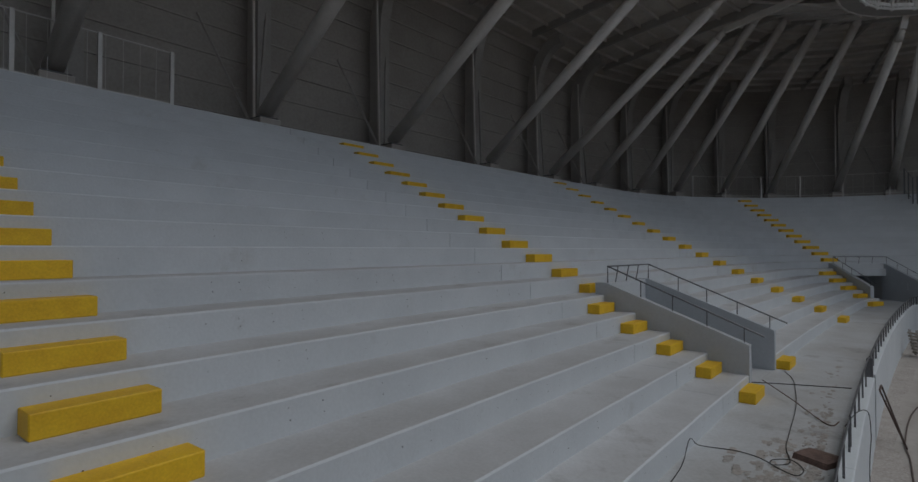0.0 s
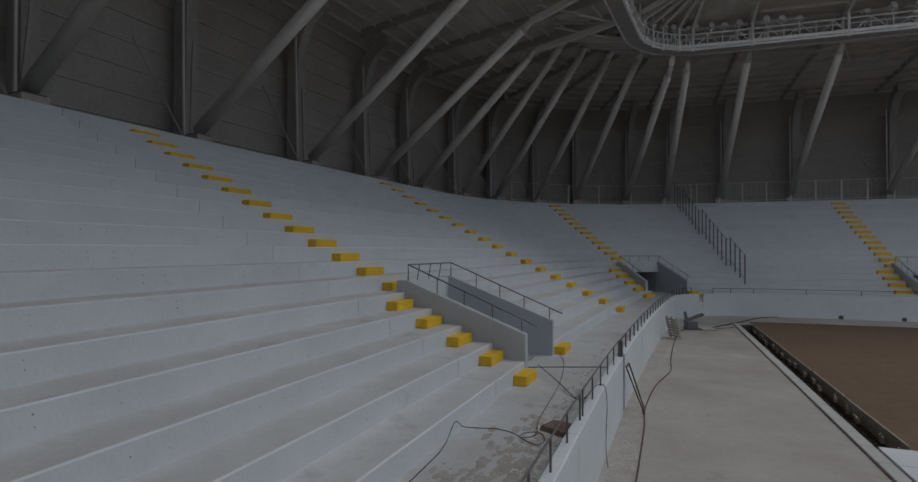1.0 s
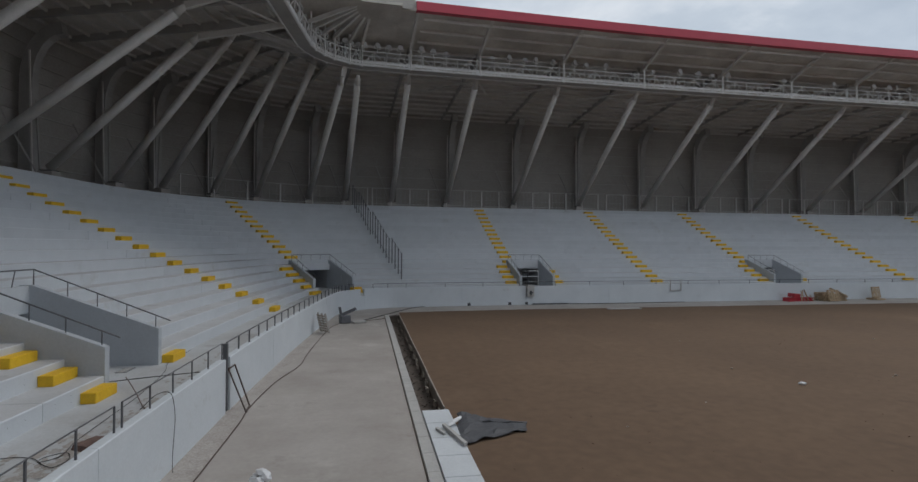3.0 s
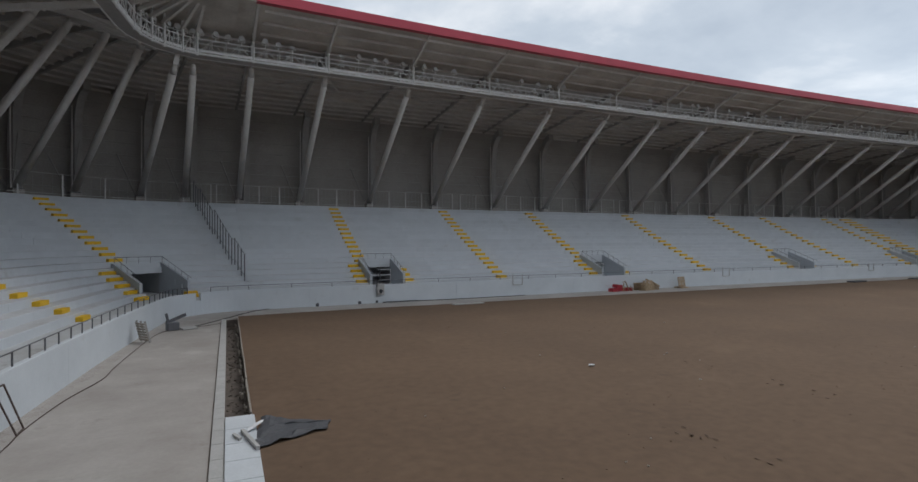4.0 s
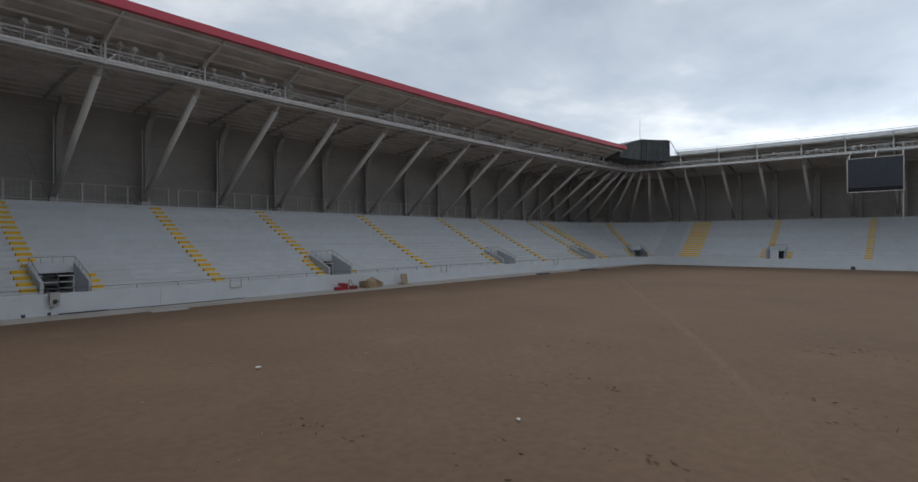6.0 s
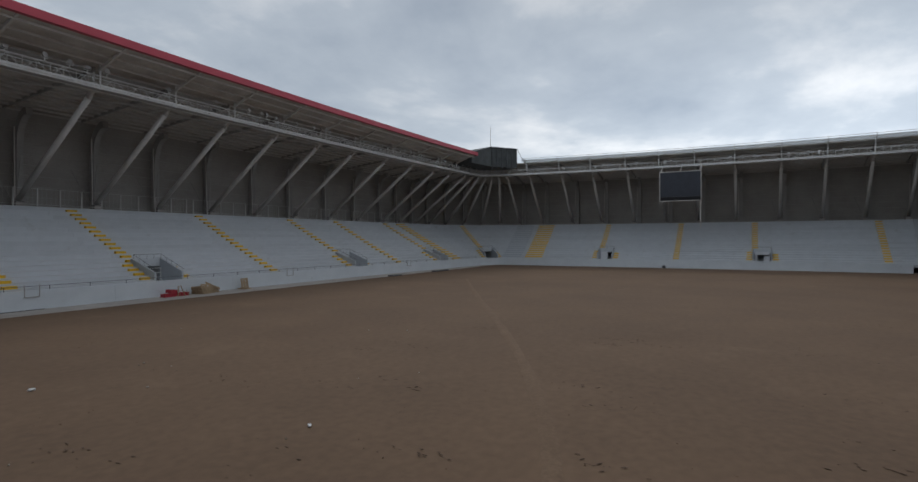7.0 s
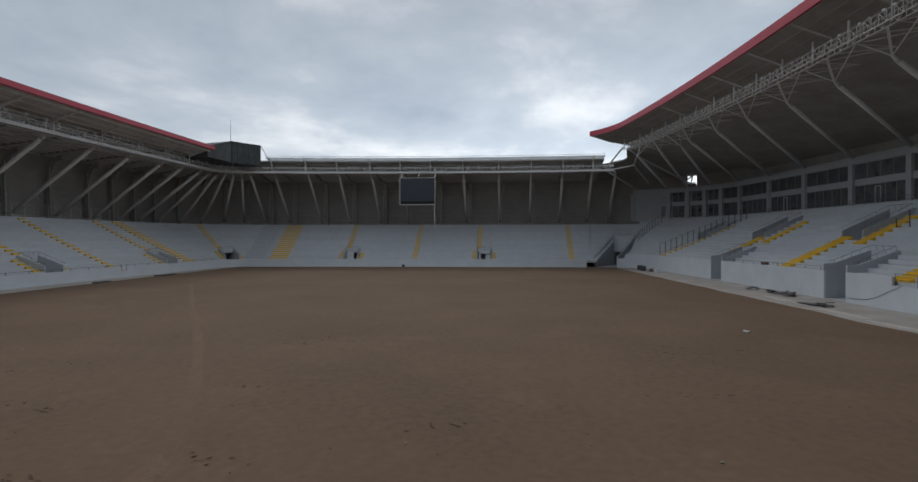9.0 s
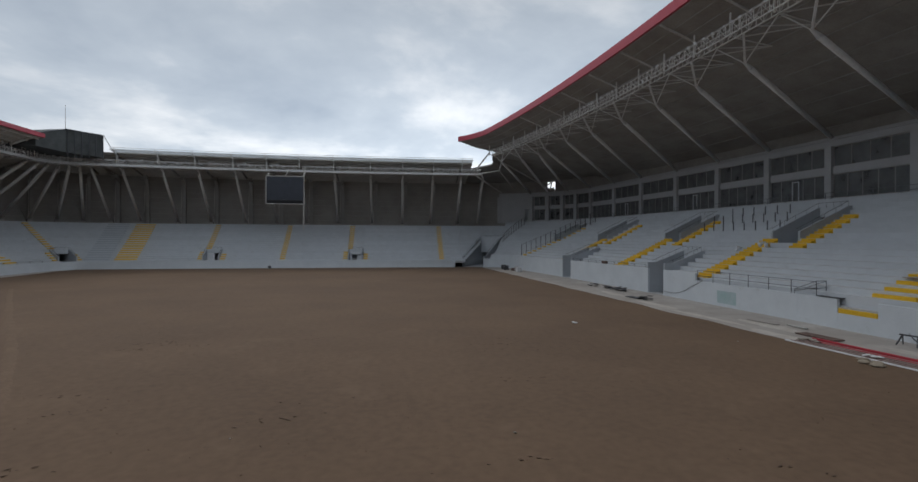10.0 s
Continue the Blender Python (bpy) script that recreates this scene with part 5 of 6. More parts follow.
def main_posts():
    """Short steel barrier posts among the rows of the main stand."""
    me = Geo().box((-0.04, -0.04, -0.01), (0.04, 0.04, 0.95)).mesh("post", M["rail"])
    for k, xa, xb, n in ((11, 71.0, 59.5, 8), (13, 71.5, 60.5, 8), (15, 70.5, 62.0, 6)):
        a, b = wr(xa), wr(xb)
        top = empty("barrier_posts", "row of short dark steel posts on the terrace", "posts", "barrier posts", m=ROWS.frame_at(a, (k - 1) * TREAD + 0.3, zr(k, Z0M)))
        inv = top.matrix_basis.inverted()
        for i in range(n):
            share("post", me, inv @ ROWS.frame_at(a + (b - a) * i / (n - 1), (k - 1) * TREAD + 0.3, zr(k, Z0M)), top)


main_posts()
rail_run(ROWS, wr(113.0), wr(20.0), O_TOP + 1.6, ZMAIN, 0.85, 2.6, "railing", "dark steel railing along the top of the main stand", r=0.025)


M["trench"] = material("grey_brown_soil", (0.17, 0.14, 0.12), 0.95, scale=3, vary=0.2, fine=14, bump=0.6, tint=(0.11, 0.092, 0.078))
# ---- trench, kerb and slabs along the near touchline ----
def near_edge():
    g = Geo()
    y0, y1, zb = 11.42, 32.4, -0.5
    g.add([(12.95, y0, -0.02), (12.95, y1, -0.02), (13.62, y1, -0.02), (13.62, y0, -0.02), (12.95, y0, zb), (12.95, y1, zb), (13.62, y1, zb), (13.62, y0, zb)],
          [(4, 5, 6, 7), (0, 1, 5, 4), (2, 3, 7, 6), (1, 2, 6, 5), (3, 0, 4, 7)])
    tagged(g.done("trench", M["trench"]), "open drainage trench with dark soil along the pitch", "trench", kind="structure")
    rnd = random.Random(5)
    g = Geo()
    for i in range(260):
        x, y, r = rnd.uniform(13.0, 13.58), rnd.uniform(y0 + 0.1, y1 - 0.1), rnd.uniform(0.02, 0.06)
        blob(g, (x, y, zb + r * 0.3), r, rnd)
    tagged(g.done("trench_rubble", M["trench"]), "clods and rubble on the trench floor", "rubble", kind="stuff")
    # kerb in lengths, with a dark gully line beside it
    n = 46
    top = empty("kerb", "long pale concrete kerb beside the apron", "kerb", kind="structure")
    me = Geo().box((-0.06, 0, -0.1), (0.22, 1.0 - 0.006, 0.035), bevel=0.012).mesh("kerb_stone", M["kerb"])
    for i in range(n):
        share("kerb_stone", me, Matrix.Translation((12.72, -13.5 + i * 1.0, 0.0)), top)
    Geo().box((12.63, -13.5, -0.019), (12.655, 32.4, -0.012)).done("gully_line", M["soil"], top)
    # timber edging and brackets on the pitch side of the trench
    top = empty("trench_edging", "thin timber edging boards with pale brackets along the trench", "edging", kind="structure")
    me = Geo().box((0, 0, -0.32), (0.045, 3.98, 0.06), bevel=0.006).mesh("edging_board", M["gravel"])
    for i in range(5):
        share("edging_board", me, Matrix.Translation((13.60, y0 + 0.3 + 4.1 * i, 0)) @ pose(0, 0, 0, 0, 0, (0.25, -0.2, 0.15, -0.1, 0.2)[i]), top)
    mb = Geo().box((-0.05, -0.07, 0), (0.05, 0.07, 0.16), bevel=0.02).tube([(0, 0, 0.1), (-0.04, 0, 0.22)], 0.028, 6).mesh("bracket", M["gravel"])
    for i in range(17):
        share("bracket", mb, pose(13.50 + 0.03 * math.sin(i * 2.3), y0 + 0.5 + 1.16 * i + 0.2 * math.sin(i * 4.1), -0.27 + 0.03 * math.sin(i * 3.3), 8 * math.sin(i), 10 * math.cos(i * 1.7), 0), top)
    # white slabs
    top = empty("slab_row", "white concrete slabs laid beside the kerb", "paving slabs", kind="structure")
    me = Geo().box((0, 0, -0.05), (0.74, 1.06, 0.075), bevel=0.012).mesh("slab", M["slab"])
    for i in range(24):
        share("slab", me, pose(12.96, 10.35 - 1.08 * i, 0.0, 0, 0, 0.4 * math.sin(i * 3.1)), top)


def blob(g, c, r, rnd, flat=0.7):
    """A small rough stone."""
    t = (1 + 5 ** 0.5) / 2
    vs = [(-1, t, 0), (1, t, 0), (-1, -t, 0), (1, -t, 0), (0, -1, t), (0, 1, t), (0, -1, -t), (0, 1, -t), (t, 0, -1), (t, 0, 1), (-t, 0, -1), (-t, 0, 1)]
    fs = [(0, 11, 5), (0, 5, 1), (0, 1, 7), (0, 7, 10), (0, 10, 11), (1, 5, 9), (5, 11, 4), (11, 10, 2), (10, 7, 6), (7, 1, 8), (3, 9, 4), (3, 4, 2), (3, 2, 6), (3, 6, 8), (3, 8, 9), (4, 9, 5), (2, 4, 11), (6, 2, 10), (8, 6, 7), (9, 8, 1)]
    out = []
    for v in vs:
        k = r / 1.9 * rnd.uniform(0.65, 1.2)
        out.append((c[0] + v[0] * k, c[1] + v[1] * k, c[2] + v[2] * k * flat))
    g.add(out, fs)


near_edge()


# ---- cables and hoses ----
def spline(pts, n=6):
    P = [Vector(p) for p in pts]
    out = []
    for i in range(len(P) - 1):
        p0, p1, p2, p3 = P[max(i - 1, 0)], P[i], P[i + 1], P[min(i + 2, len(P) - 1)]
        for k in range(n):
            t = k / n
            out.append(0.5 * ((2 * p1) + (p2 - p0) * t + (2 * p0 - 5 * p1 + 4 * p2 - p3) * t * t + (3 * p1 - p0 - 3 * p2 + p3) * t ** 3))
    out.append(P[-1])
    return out


def cable(name, pts, r, mat, label, category="cable"):
    a = Vector(pts[0])
    g = Geo().tube([p - a for p in spline(pts)], r, 6)
    ob = g.done(name, M[mat], smooth=True)
    ob.location = a
    return tagged(ob, label, category)


ZG = 0.0
cable("hose", [(8.1, 3.0, ZG), (8.14, 7.4, ZG), (8.17, 8.8, ZG), (8.22, 11.3, ZG), (8.2, 12.8, ZG), (8.45, 15.5, ZG), (8.95, 18.0, ZG), (9.0, 20.2, ZG), (9.35, 25.8, ZG), (9.9, 28.9, ZG), (12.3, 30.6, ZG), (13.6, 32.8, ZG)], 0.016, "hose", "brown rubber hose lying along the apron by the wall", "hose")
cable("cable", [(10.2, 29.2, ZG), (11.4, 30.4, ZG), (13.0, 33.2, ZG), (15.4, 36.9, ZG), (19.3, 37.4, ZG), (23.0, 37.9, ZG), (30.6, 37.6, ZG), (38, 37.9, ZG)], 0.03, "rubber", "black cable lying along the foot of the wall")
zw = Z0 + 0.014
cable("cable", [(5.42, 3.2, zw), (5.42, 4.3, zw), (5.40, 5.2, zw + 0.03), (5.36, 5.78, Z0 + 0.24), (5.42, 6.02, Z0 + 0.10), (5.56, 6.29, zw), (5.92, 6.36, zw), (6.25, 6.25, zw), (6.52, 5.98, zw), (6.74, 5.85, zw), (6.8, 6.15, zw), (6.62, 6.45, zw), (6.40, 6.25, zw + 0.012), (6.43, 6.05, zw + 0.012), (6.62, 6.3, zw + 0.012), (6.5, 7.0, zw), (6.46, 8.0, zw), (6.38, 9.95, zw), (6.12, 12.2, zw), (5.82, 13.4, zw), (5.86, 15.3, zw)], 0.0065, "rubber", "thin black cable curled over the walkway")
cable("steel_rod", [(5.62, 11.1, Z0 + 0.16), (6.3, 9.9, Z0 + 0.1), (6.95, 8.75, zw), (7.12, 9.05, zw)], 0.011, "rust", "bent dark steel rod lying on the walkway", "rod")
cable("cable", [(5.0, 11.2, zw), (5.9, 11.6, zw), (6.7, 11.9, zw), (7.25, 12.1, zw)], 0.01, "rubber", "thin black cable across the walkway")
wx = lambda y: WALL.at(WALL.w_of(7.5, y, 0), -0.03)
cable("cable", [(wx(7.6).x - 0.25, 7.7, WH + 0.02), (wx(8.0).x - 0.1, 8.05, WH + 0.2), (wx(8.4).x + 0.02, 8.4, WH + 0.12), (wx(8.5).x + 0.05, 8.55, WH - 0.3), (wx(8.5).x + 0.03, 8.6, 0.8), (wx(8.5).x + 0.03, 8.5, 0.3), (wx(8.5).x + 0.08, 8.35, 0.01)], 0.007, "rubber", "black cable hanging over the front wall")


# ---- things near the camera ----
def leaning_frame():
    ob = empty("gate_leaf", "dark rectangular steel gate leaf leaning against the front wall", "gate", m=pose(8.15, 12.2, 0.02, 0, 0, 0))
    p = [Vector((0.05, 0, 0)), Vector((-0.40, -0.05, 1.2)), Vector((-0.36, 0.5, 1.2)), Vector((0.02, 0.6, 0))]
    for a, b in zip(p, p[1:] + p[:1]):
        Geo().bar(a, b, 0.036).done("bar", M["hose"], ob)


def membrane():
    rnd = random.Random(3)
    ob = empty("roofing_membrane", "crumpled dark grey membrane sheet on the earth", "membrane", m=pose(13.98, 9.85, 0.03) @ Matrix.Diagonal((1.12, 1.0, 0.9, 1)))
    rows = []
    for i in range(15):
        row = []
        for j in range(11):
            u, v = i / 14, j / 10
            x = -0.35 + 1.55 * u + 0.22 * v + 0.12 * noise.noise((u * 4, v * 3, 1))
            y = -1.0 + 2.0 * v - 1.3 * u * (v - 0.45) + 0.2 * noise.noise((u * 3, v * 4, 7))
            z = 0.04 + 0.22 * max(0, noise.noise((u * 4.2 + 2, v * 4.2, 3))) * (1.2 - u) + (0.12 * max(0, 1 - abs(u - 0.12) / 0.22) * max(0, v - 0.25))
            row.append((x, y, z))
        rows.append(row)
    under = [[(x, y, z - 0.02) for x, y, z in r] for r in reversed(rows)]
    g = Geo().grid(rows + under, closed=True)
    g.done("sheet", M["film"], ob)
    Geo().grid([[(-0.42 + 0.11 * k - 0.02 * s, 0.25 + 0.10 * k - 0.13 * s, 0.13 + 0.02 * k + 0.025 * math.sin(s * 2 + k)) for s in range(3)] for k in range(4)]).done("white_flap", M["white"], ob)


def timbers():
    for a, b, s, lab in (((13.36, 9.95, 0.13), (13.66, 8.6, 0.13), 0.085, "weathered grey timber beam lying on the slabs"), ((13.16, 9.8, 0.11), (13.3, 9.4, 0.11), 0.07, "short grey timber offcut lying on the slabs")):
        o = Vector(a)
        ob = Geo().bar((0, 0, 0), Vector(b) - o, s, s).done("timber_beam", M["kerb"])
        ob.location = o
        tagged(ob, lab, "timber")


def rust_plate():
    g = Geo()
    g.solid([[(x, y, z) for x, y, z in ((-0.42, k, 0), (-0.36, k, 0.16 + 0.03 * k), (0.1, k, 0.2), (0.42, k, 0.05), (0.42, k, 0))] for k in (-0.3, 0.0, 0.32)])
    ob = g.done("rusty_box", M["rust"])
    ob.matrix_basis = pose(7.0, 6.75, Z0, 0, 0, 62) @ Matrix.Diagonal((0.8, 0.8, 0.5, 1))
    tagged(ob, "brown rusty steel plate box on the walkway", "steel plate")


def bag():
    rnd = random.Random(8)
    g = Geo()
    for i in range(5):
        blob(g, (rnd.uniform(-0.08, 0.08), rnd.uniform(-0.1, 0.1), 0.1 + 0.05 * i), 0.2 - 0.02 * i, rnd, 0.9)
    ob = g.done("plastic_bag", M["white"])
    ob.location = (9.5, 7.35, 0)
    tagged(ob, "crumpled white plastic bag on the apron", "bag")


def rack():
    ob = empty("pallet_stack", "pale timber pallet leaning at the wall corner", "pallet", m=pose(8.95, 25.9, 0.0, 0, 0, -52) @ Matrix.Diagonal((0.8, 0.8, 0.8, 1)))
    for i in range(7):
        Geo().box((0.0, -0.05, 0.12 + 0.17 * i), (0.95, 0.0, 0.22 + 0.17 * i), pose(0, 0.2, 0, 14, 0, 0)).done("slat", M["gravel"], ob)
    for x in (0.02, 0.45, 0.86):
        Geo().box((x, 0.002, 0.0), (x + 0.09, 0.09, 1.35), pose(0, 0.2, 0, 14, 0, 0)).done("bearer", M["steeldark2"], ob)
    ob = empty("pump_stand", "small dark machine with a tilted arm by the wall", "machine", m=pose(10.2, 29.2, 0.0, 0, 0, 20))
    Geo().box((-0.3, -0.25, 0.0), (0.3, 0.25, 0.45), bevel=0.04).done("body", M["rail"], ob)
    Geo().bar((-0.2, 0, 0.4), (-0.32, 0, 0.95), 0.12).done("post", M["rail"], ob)
    Geo().bar((-0.3, 0, 0.45), (0.7, 0.1, 0.8), 0.2, 0.14).done("arm", M["rail"], ob)
    Geo().box((0.4, -0.5, 0.0), (1.2, 0.3, 0.1), bevel=0.02).done("base_board", M["kerb"], ob)


leaning_frame()
membrane()
timbers()
rust_plate()
bag()
rack()


# the gap post in the near wall
gp = empty("gate_post", "grey steel post closing the gap in the front wall", "post", m=WALL.frame_at(w_gap, 0.1, 0.9))
Geo().box((0.06, -0.06, -0.92), (0.17, 0.06, 0.95), bevel=0.01).done("post", M["rail"], gp)
Geo().box((-0.19, 0.02, -0.92), (0.05, 0.06, 0.2)).done("plate", M["vompaint"], gp)


# ---- along the left wall ----
def gate(x, label="small grey steel gate frame in the railing on the wall"):
    w = WALL.w_of(x, 39, 0)
    ob = empty("wall_gate", label, "gate", "small gates on the wall", m=WALL.frame_at(w, -0.06, WH - 0.5))
    for a, b in (((-0.5, 0, 0), (0.5, 0, 0)), ((-0.5, 0, 0), (-0.5, 0, 0.95)), ((0.5, 0, 0), (0.5, 0, 0.95))):
        Geo().bar(a, b, 0.05).done("bar", M["steeldark2"], ob)


for x in (37.2, 64.2, 90.2):
    gate(x)


def wall_box(x):
    w = WALL.w_of(x, 39, 0)
    ob = empty("hydrant_cabinet", "grey box with a dark valve on the front wall", "cabinet", m=WALL.frame_at(w, -0.14, 0.35))
    Geo().box((-0.3, -0.1, 0.3), (0.3, 0.13, 1.2), bevel=0.02).done("body", M["kerb"], ob)
    Geo().tube([(0.0, -0.14, 0.45), (0.0, -0.14, 0.75)], 0.09, 8).tube([(-0.12, -0.14, 0.62), (0.18, -0.14, 0.62)], 0.06, 8).done("valve", M["darksteel"], ob)
    Geo().bar((-0.32, -0.08, 0.3), (-0.32, -0.08, 1.3), 0.05).done("post", M["darksteel"], ob)


wall_box(24.2)


def pallet_parts(top, m, hw, hd=0.5):
    """One open pallet: three bearers, spaced top and bottom slats."""
    for j in range(3):
        y = -hd + 0.02 + j * (hd - 0.065)
        Geo().box((-hw, y, 0.025), (hw, y + 0.09, 0.115), m).done("bearer", M["timber"], top)
    for j in range(5):
        x = -hw + j * (2 * hw - 0.13) / 4
        Geo().box((x, -hd, 0.119), (x + 0.13, hd, 0.143), m).done("slat", M["timber"], top)
    for x in (-hw, -0.065, hw - 0.13):
        Geo().box((x, -hd, 0.0), (x + 0.13, hd, 0.021), m).done("slat", M["timber"], top)


def red_crate(x, y, rot):
    """Open ribbed crates side by side, one tipped on top, with loose boards."""
    ob = empty("red_crate", "heap of red plastic crates with loose pale boards", "crate", m=pose(x, y, -0.018, 0, 0, rot) @ Matrix.Diagonal((1, 1, 0.78, 1)))
    for name, m in (("lower_crate", pose(-0.75, 0, 0, 0, 0, 4)), ("lower_crate", pose(0.15, 0.05, 0, 0, 0, -3)), ("lower_crate", pose(0.98, -0.02, 0, 0, 0, 2)), ("upper_crate", pose(-0.25, 0.05, 0.44, 4, 7, 12))):
        g = Geo().box((-0.4, -0.3, 0.0), (0.4, 0.3, 0.03), m)
        for a, b in (((-0.4, -0.3, 0.031), (0.4, -0.27, 0.4)), ((-0.4, 0.27, 0.031), (0.4, 0.3, 0.4)), ((-0.4, -0.269, 0.031), (-0.37, 0.269, 0.4)), ((0.37, -0.269, 0.031), (0.4, 0.269, 0.4))):
            g.box(a, b, m)
        crate_ob = g.done(name, M["redplastic"], ob)
        Geo().box((-0.42, -0.325, 0.36), (0.42, -0.302, 0.42), m).box((-0.42, -0.325, 0.16), (0.42, -0.302, 0.2), m).done("rib", M["redplastic"], crate_ob)
    for a, b in (((0.1, -0.42, 0.0), (0.35, -0.25, 1.25)), ((0.5, -0.44, 0.0), (0.2, -0.2, 1.15)), ((0.15, -0.36, 0.75), (1.0, -0.36, 0.45)), ((0.85, -0.42, 0.0), (0.55, -0.2, 1.3)), ((1.3, -0.45, 0.02), (1.05, -0.34, 0.7))):
        Geo().bar(a, b, 0.11, 0.03).done("board", M["timber"], ob)


def pallets(x, y, n, hw, rot, label, tilt=None):
    ob = empty("timber_pallets", label, "pallets", "pallets by the wall", m=pose(x, y, -0.018, 0, 0, rot))
    for i in range(n):
        pallet_parts(ob, pose(0.05 * math.sin(i * 2.7 + x), 0.04 * math.cos(i * 1.9), 0.146 * i, 0, 0, 5 * math.sin(i * 3.1 + x)), hw)
    if tilt:
        pallet_parts(ob, tilt, hw)


M["redplastic"] = material("red_plastic", (0.45, 0.03, 0.05), 0.5, scale=3, vary=0.06, fine=20, bump=0.03)
red_crate(48.4, 37.45, 2)
pallets(51.15, 37.4, 5, 0.6, 4, "stack of raw timber pallets against the wall", pose(0.1, -0.68, 0.5, 76, 0, 3))
pallets(52.5, 37.5, 4, 0.55, -6, "lower stack of raw timber pallets beside another", pose(0.0, -0.1, 0.66, 14, 24, 10))
pallets(56.7, 37.6, 1, 0.5, 3, "timber pallets leaning upright on the wall", pose(0.0, 0.1, 0.66, 80, 0, 8))


def flat_sheet(name, x, y, sx, sy, rot, mat, label, category, z=0.02, h=0.06):
    ob = Geo().box((-sx / 2, -sy / 2, 0), (sx / 2, sy / 2, h), bevel=0.015).done(name, M[mat])
    ob.matrix_basis = pose(x, y, z, 0, 0, rot)
    return tagged(ob, label, category)


flat_sheet("cover_plate", 30.3, 33.6, 2.6, 0.5, 3, "kerb", "flat pale cover plate on the pitch edge", "plate")
flat_sheet("site_board", 26.0, 37.6, 3.0, 0.35, 2, "darksteel", "dark thick board lying at the wall foot", "board")
flat_sheet("site_board", 80.9, 34.5, 2.6, 0.9, 5, "darksteel", "dark thick board lying by the pitch edge", "board", h=0.14)
flat_sheet("site_board", 94.2, 34.4, 4.2, 0.8, -3, "darksteel", "dark thick board lying by the pitch edge", "board", h=0.14)
for x, y in ((22.6, 37.5), (19.3, 37.3), (24.0, 37.6)):
    ob = Geo().box((-0.12, -0.1, 0), (0.12, 0.1, 0.22), bevel=0.03).tube([(0, 0, 0.2), (0.1, 0.05, 0.34)], 0.05, 6).done("valve_head", M["darksteel"])
    ob.location = (x, y, 0)
    tagged(ob, "small dark valve head at the wall foot", "valve", "valves at the wall foot")

# ---- right apron ----
def red_channel():
    ob = empty("red_channel", "broad red lined drainage channel with a white edge", "drain channel", kind="structure", m=pose(33.0, -39.5, 0, 0, 0, 1.2))
    for y, h, w in ((-1.05, 0.12, 0.07), (-0.62, 0.05, 0.035)):
        Geo().box((-7.4, y - w, -0.01), (7.4, y + w, h), bevel=0.015).done("red_edge", M["redplastic"], ob)
    Geo().box((-7.4, -0.94, -0.019), (7.4, 0.66, 0.012)).done("channel_bed", M["channel"], ob)
    for y in (-0.3, 0.05, 0.4):
        Geo().box((-7.4, y - 0.03, 0.012), (7.4, y + 0.03, 0.035)).done("bed_rib", M["rust"], ob)
    Geo().box((-7.4, 0.67, -0.01), (7.4, 0.80, 0.07), bevel=0.015).done("white_edge", M["white"], ob)


M["channel"] = material("reddish_grey_lining", (0.26, 0.17, 0.16), 0.8, scale=1.5, vary=0.12, fine=14, bump=0.2, tint=(0.32, 0.26, 0.24))
red_channel()
M["dirtpale"] = material("beige_sacking", (0.38, 0.33, 0.26), 0.9, scale=3, vary=0.15, fine=25, bump=0.3, tint=(0.27, 0.225, 0.17))
RUB = random.Random(21)
for x, y, s in ((69.2, -43.3, 1.0), (71.6, -43.2, 0.7), (60.4, -41.6, 0.6), (75.5, -43.0, 0.6)):
    g = Geo()
    for i in range(9):
        q = pose(RUB.uniform(-s, s), RUB.uniform(-0.5, 0.5), 0.06 + 0.03 * i, RUB.uniform(-9, 9), RUB.uniform(-9, 9), RUB.uniform(0, 180))
        g.box((-0.5 * s, -0.16, -0.02), (0.5 * s, 0.16, 0.02), q)
    ob = g.done("debris_heap", M["film"])
    ob.location = (x, y, 0.0)
    tagged(ob, "heap of dark boards and scraps on the apron", "debris", "debris heaps", "stuff")
for x, y, sx, sy, rot, mat, lab in ((46.4, -42.2, 2.4, 0.4, 6, "concrete", "grey concrete plank lying on the apron"), (44.2, -42.9, 1.6, 0.3, -4, "kerb", "grey concrete plank lying on the apron"), (62.0, -41.2, 2.0, 0.8, 4, "film", "dark sheet lying on the apron"), (40.9, -41.3, 2.6, 0.8, 2, "rust", "brown wet board lying on the apron")):
    flat_sheet("plank", x, y, sx, sy, rot, mat, lab, "plank")
for x, y, r, mat, lab in ((34.6, -38.2, 0.5, "dirtpale", "pale heap of sand bags by the pitch edge"), (40.0, -39.8, 0.35, "gravel", "pale lump of mortar by the pitch edge"), (35.8, -39.3, 0.25, "white", "crumpled white plastic by the channel")):
    g = Geo()
    for i in range(7):
        blob(g, (RUB.uniform(-1.6 * r, 1.6 * r), RUB.uniform(-r, r), 0.08), r * 0.6, RUB, 0.3)
    ob = g.done("sand_heap", M[mat])
    ob.location = (x, y, 0)
    tagged(ob, lab, "heap")
for x, y, c in ((103.4, -42.0, "white"), (105.0, -42.2, "kerb"), (109.7, -41.4, "darksteel"), (112.0, -41.6, "darksteel"), (106.5, -42.0, "rust")):
    ob = Geo().box((-0.45, -0.4, 0), (0.45, 0.4, 0.8 if c != "rust" else 0.5), bevel=0.04).done("site_bin", M[c])
    ob.location = (x, y, 0)
    tagged(ob, "small site bin standing by the wall", "bin", "site bins")
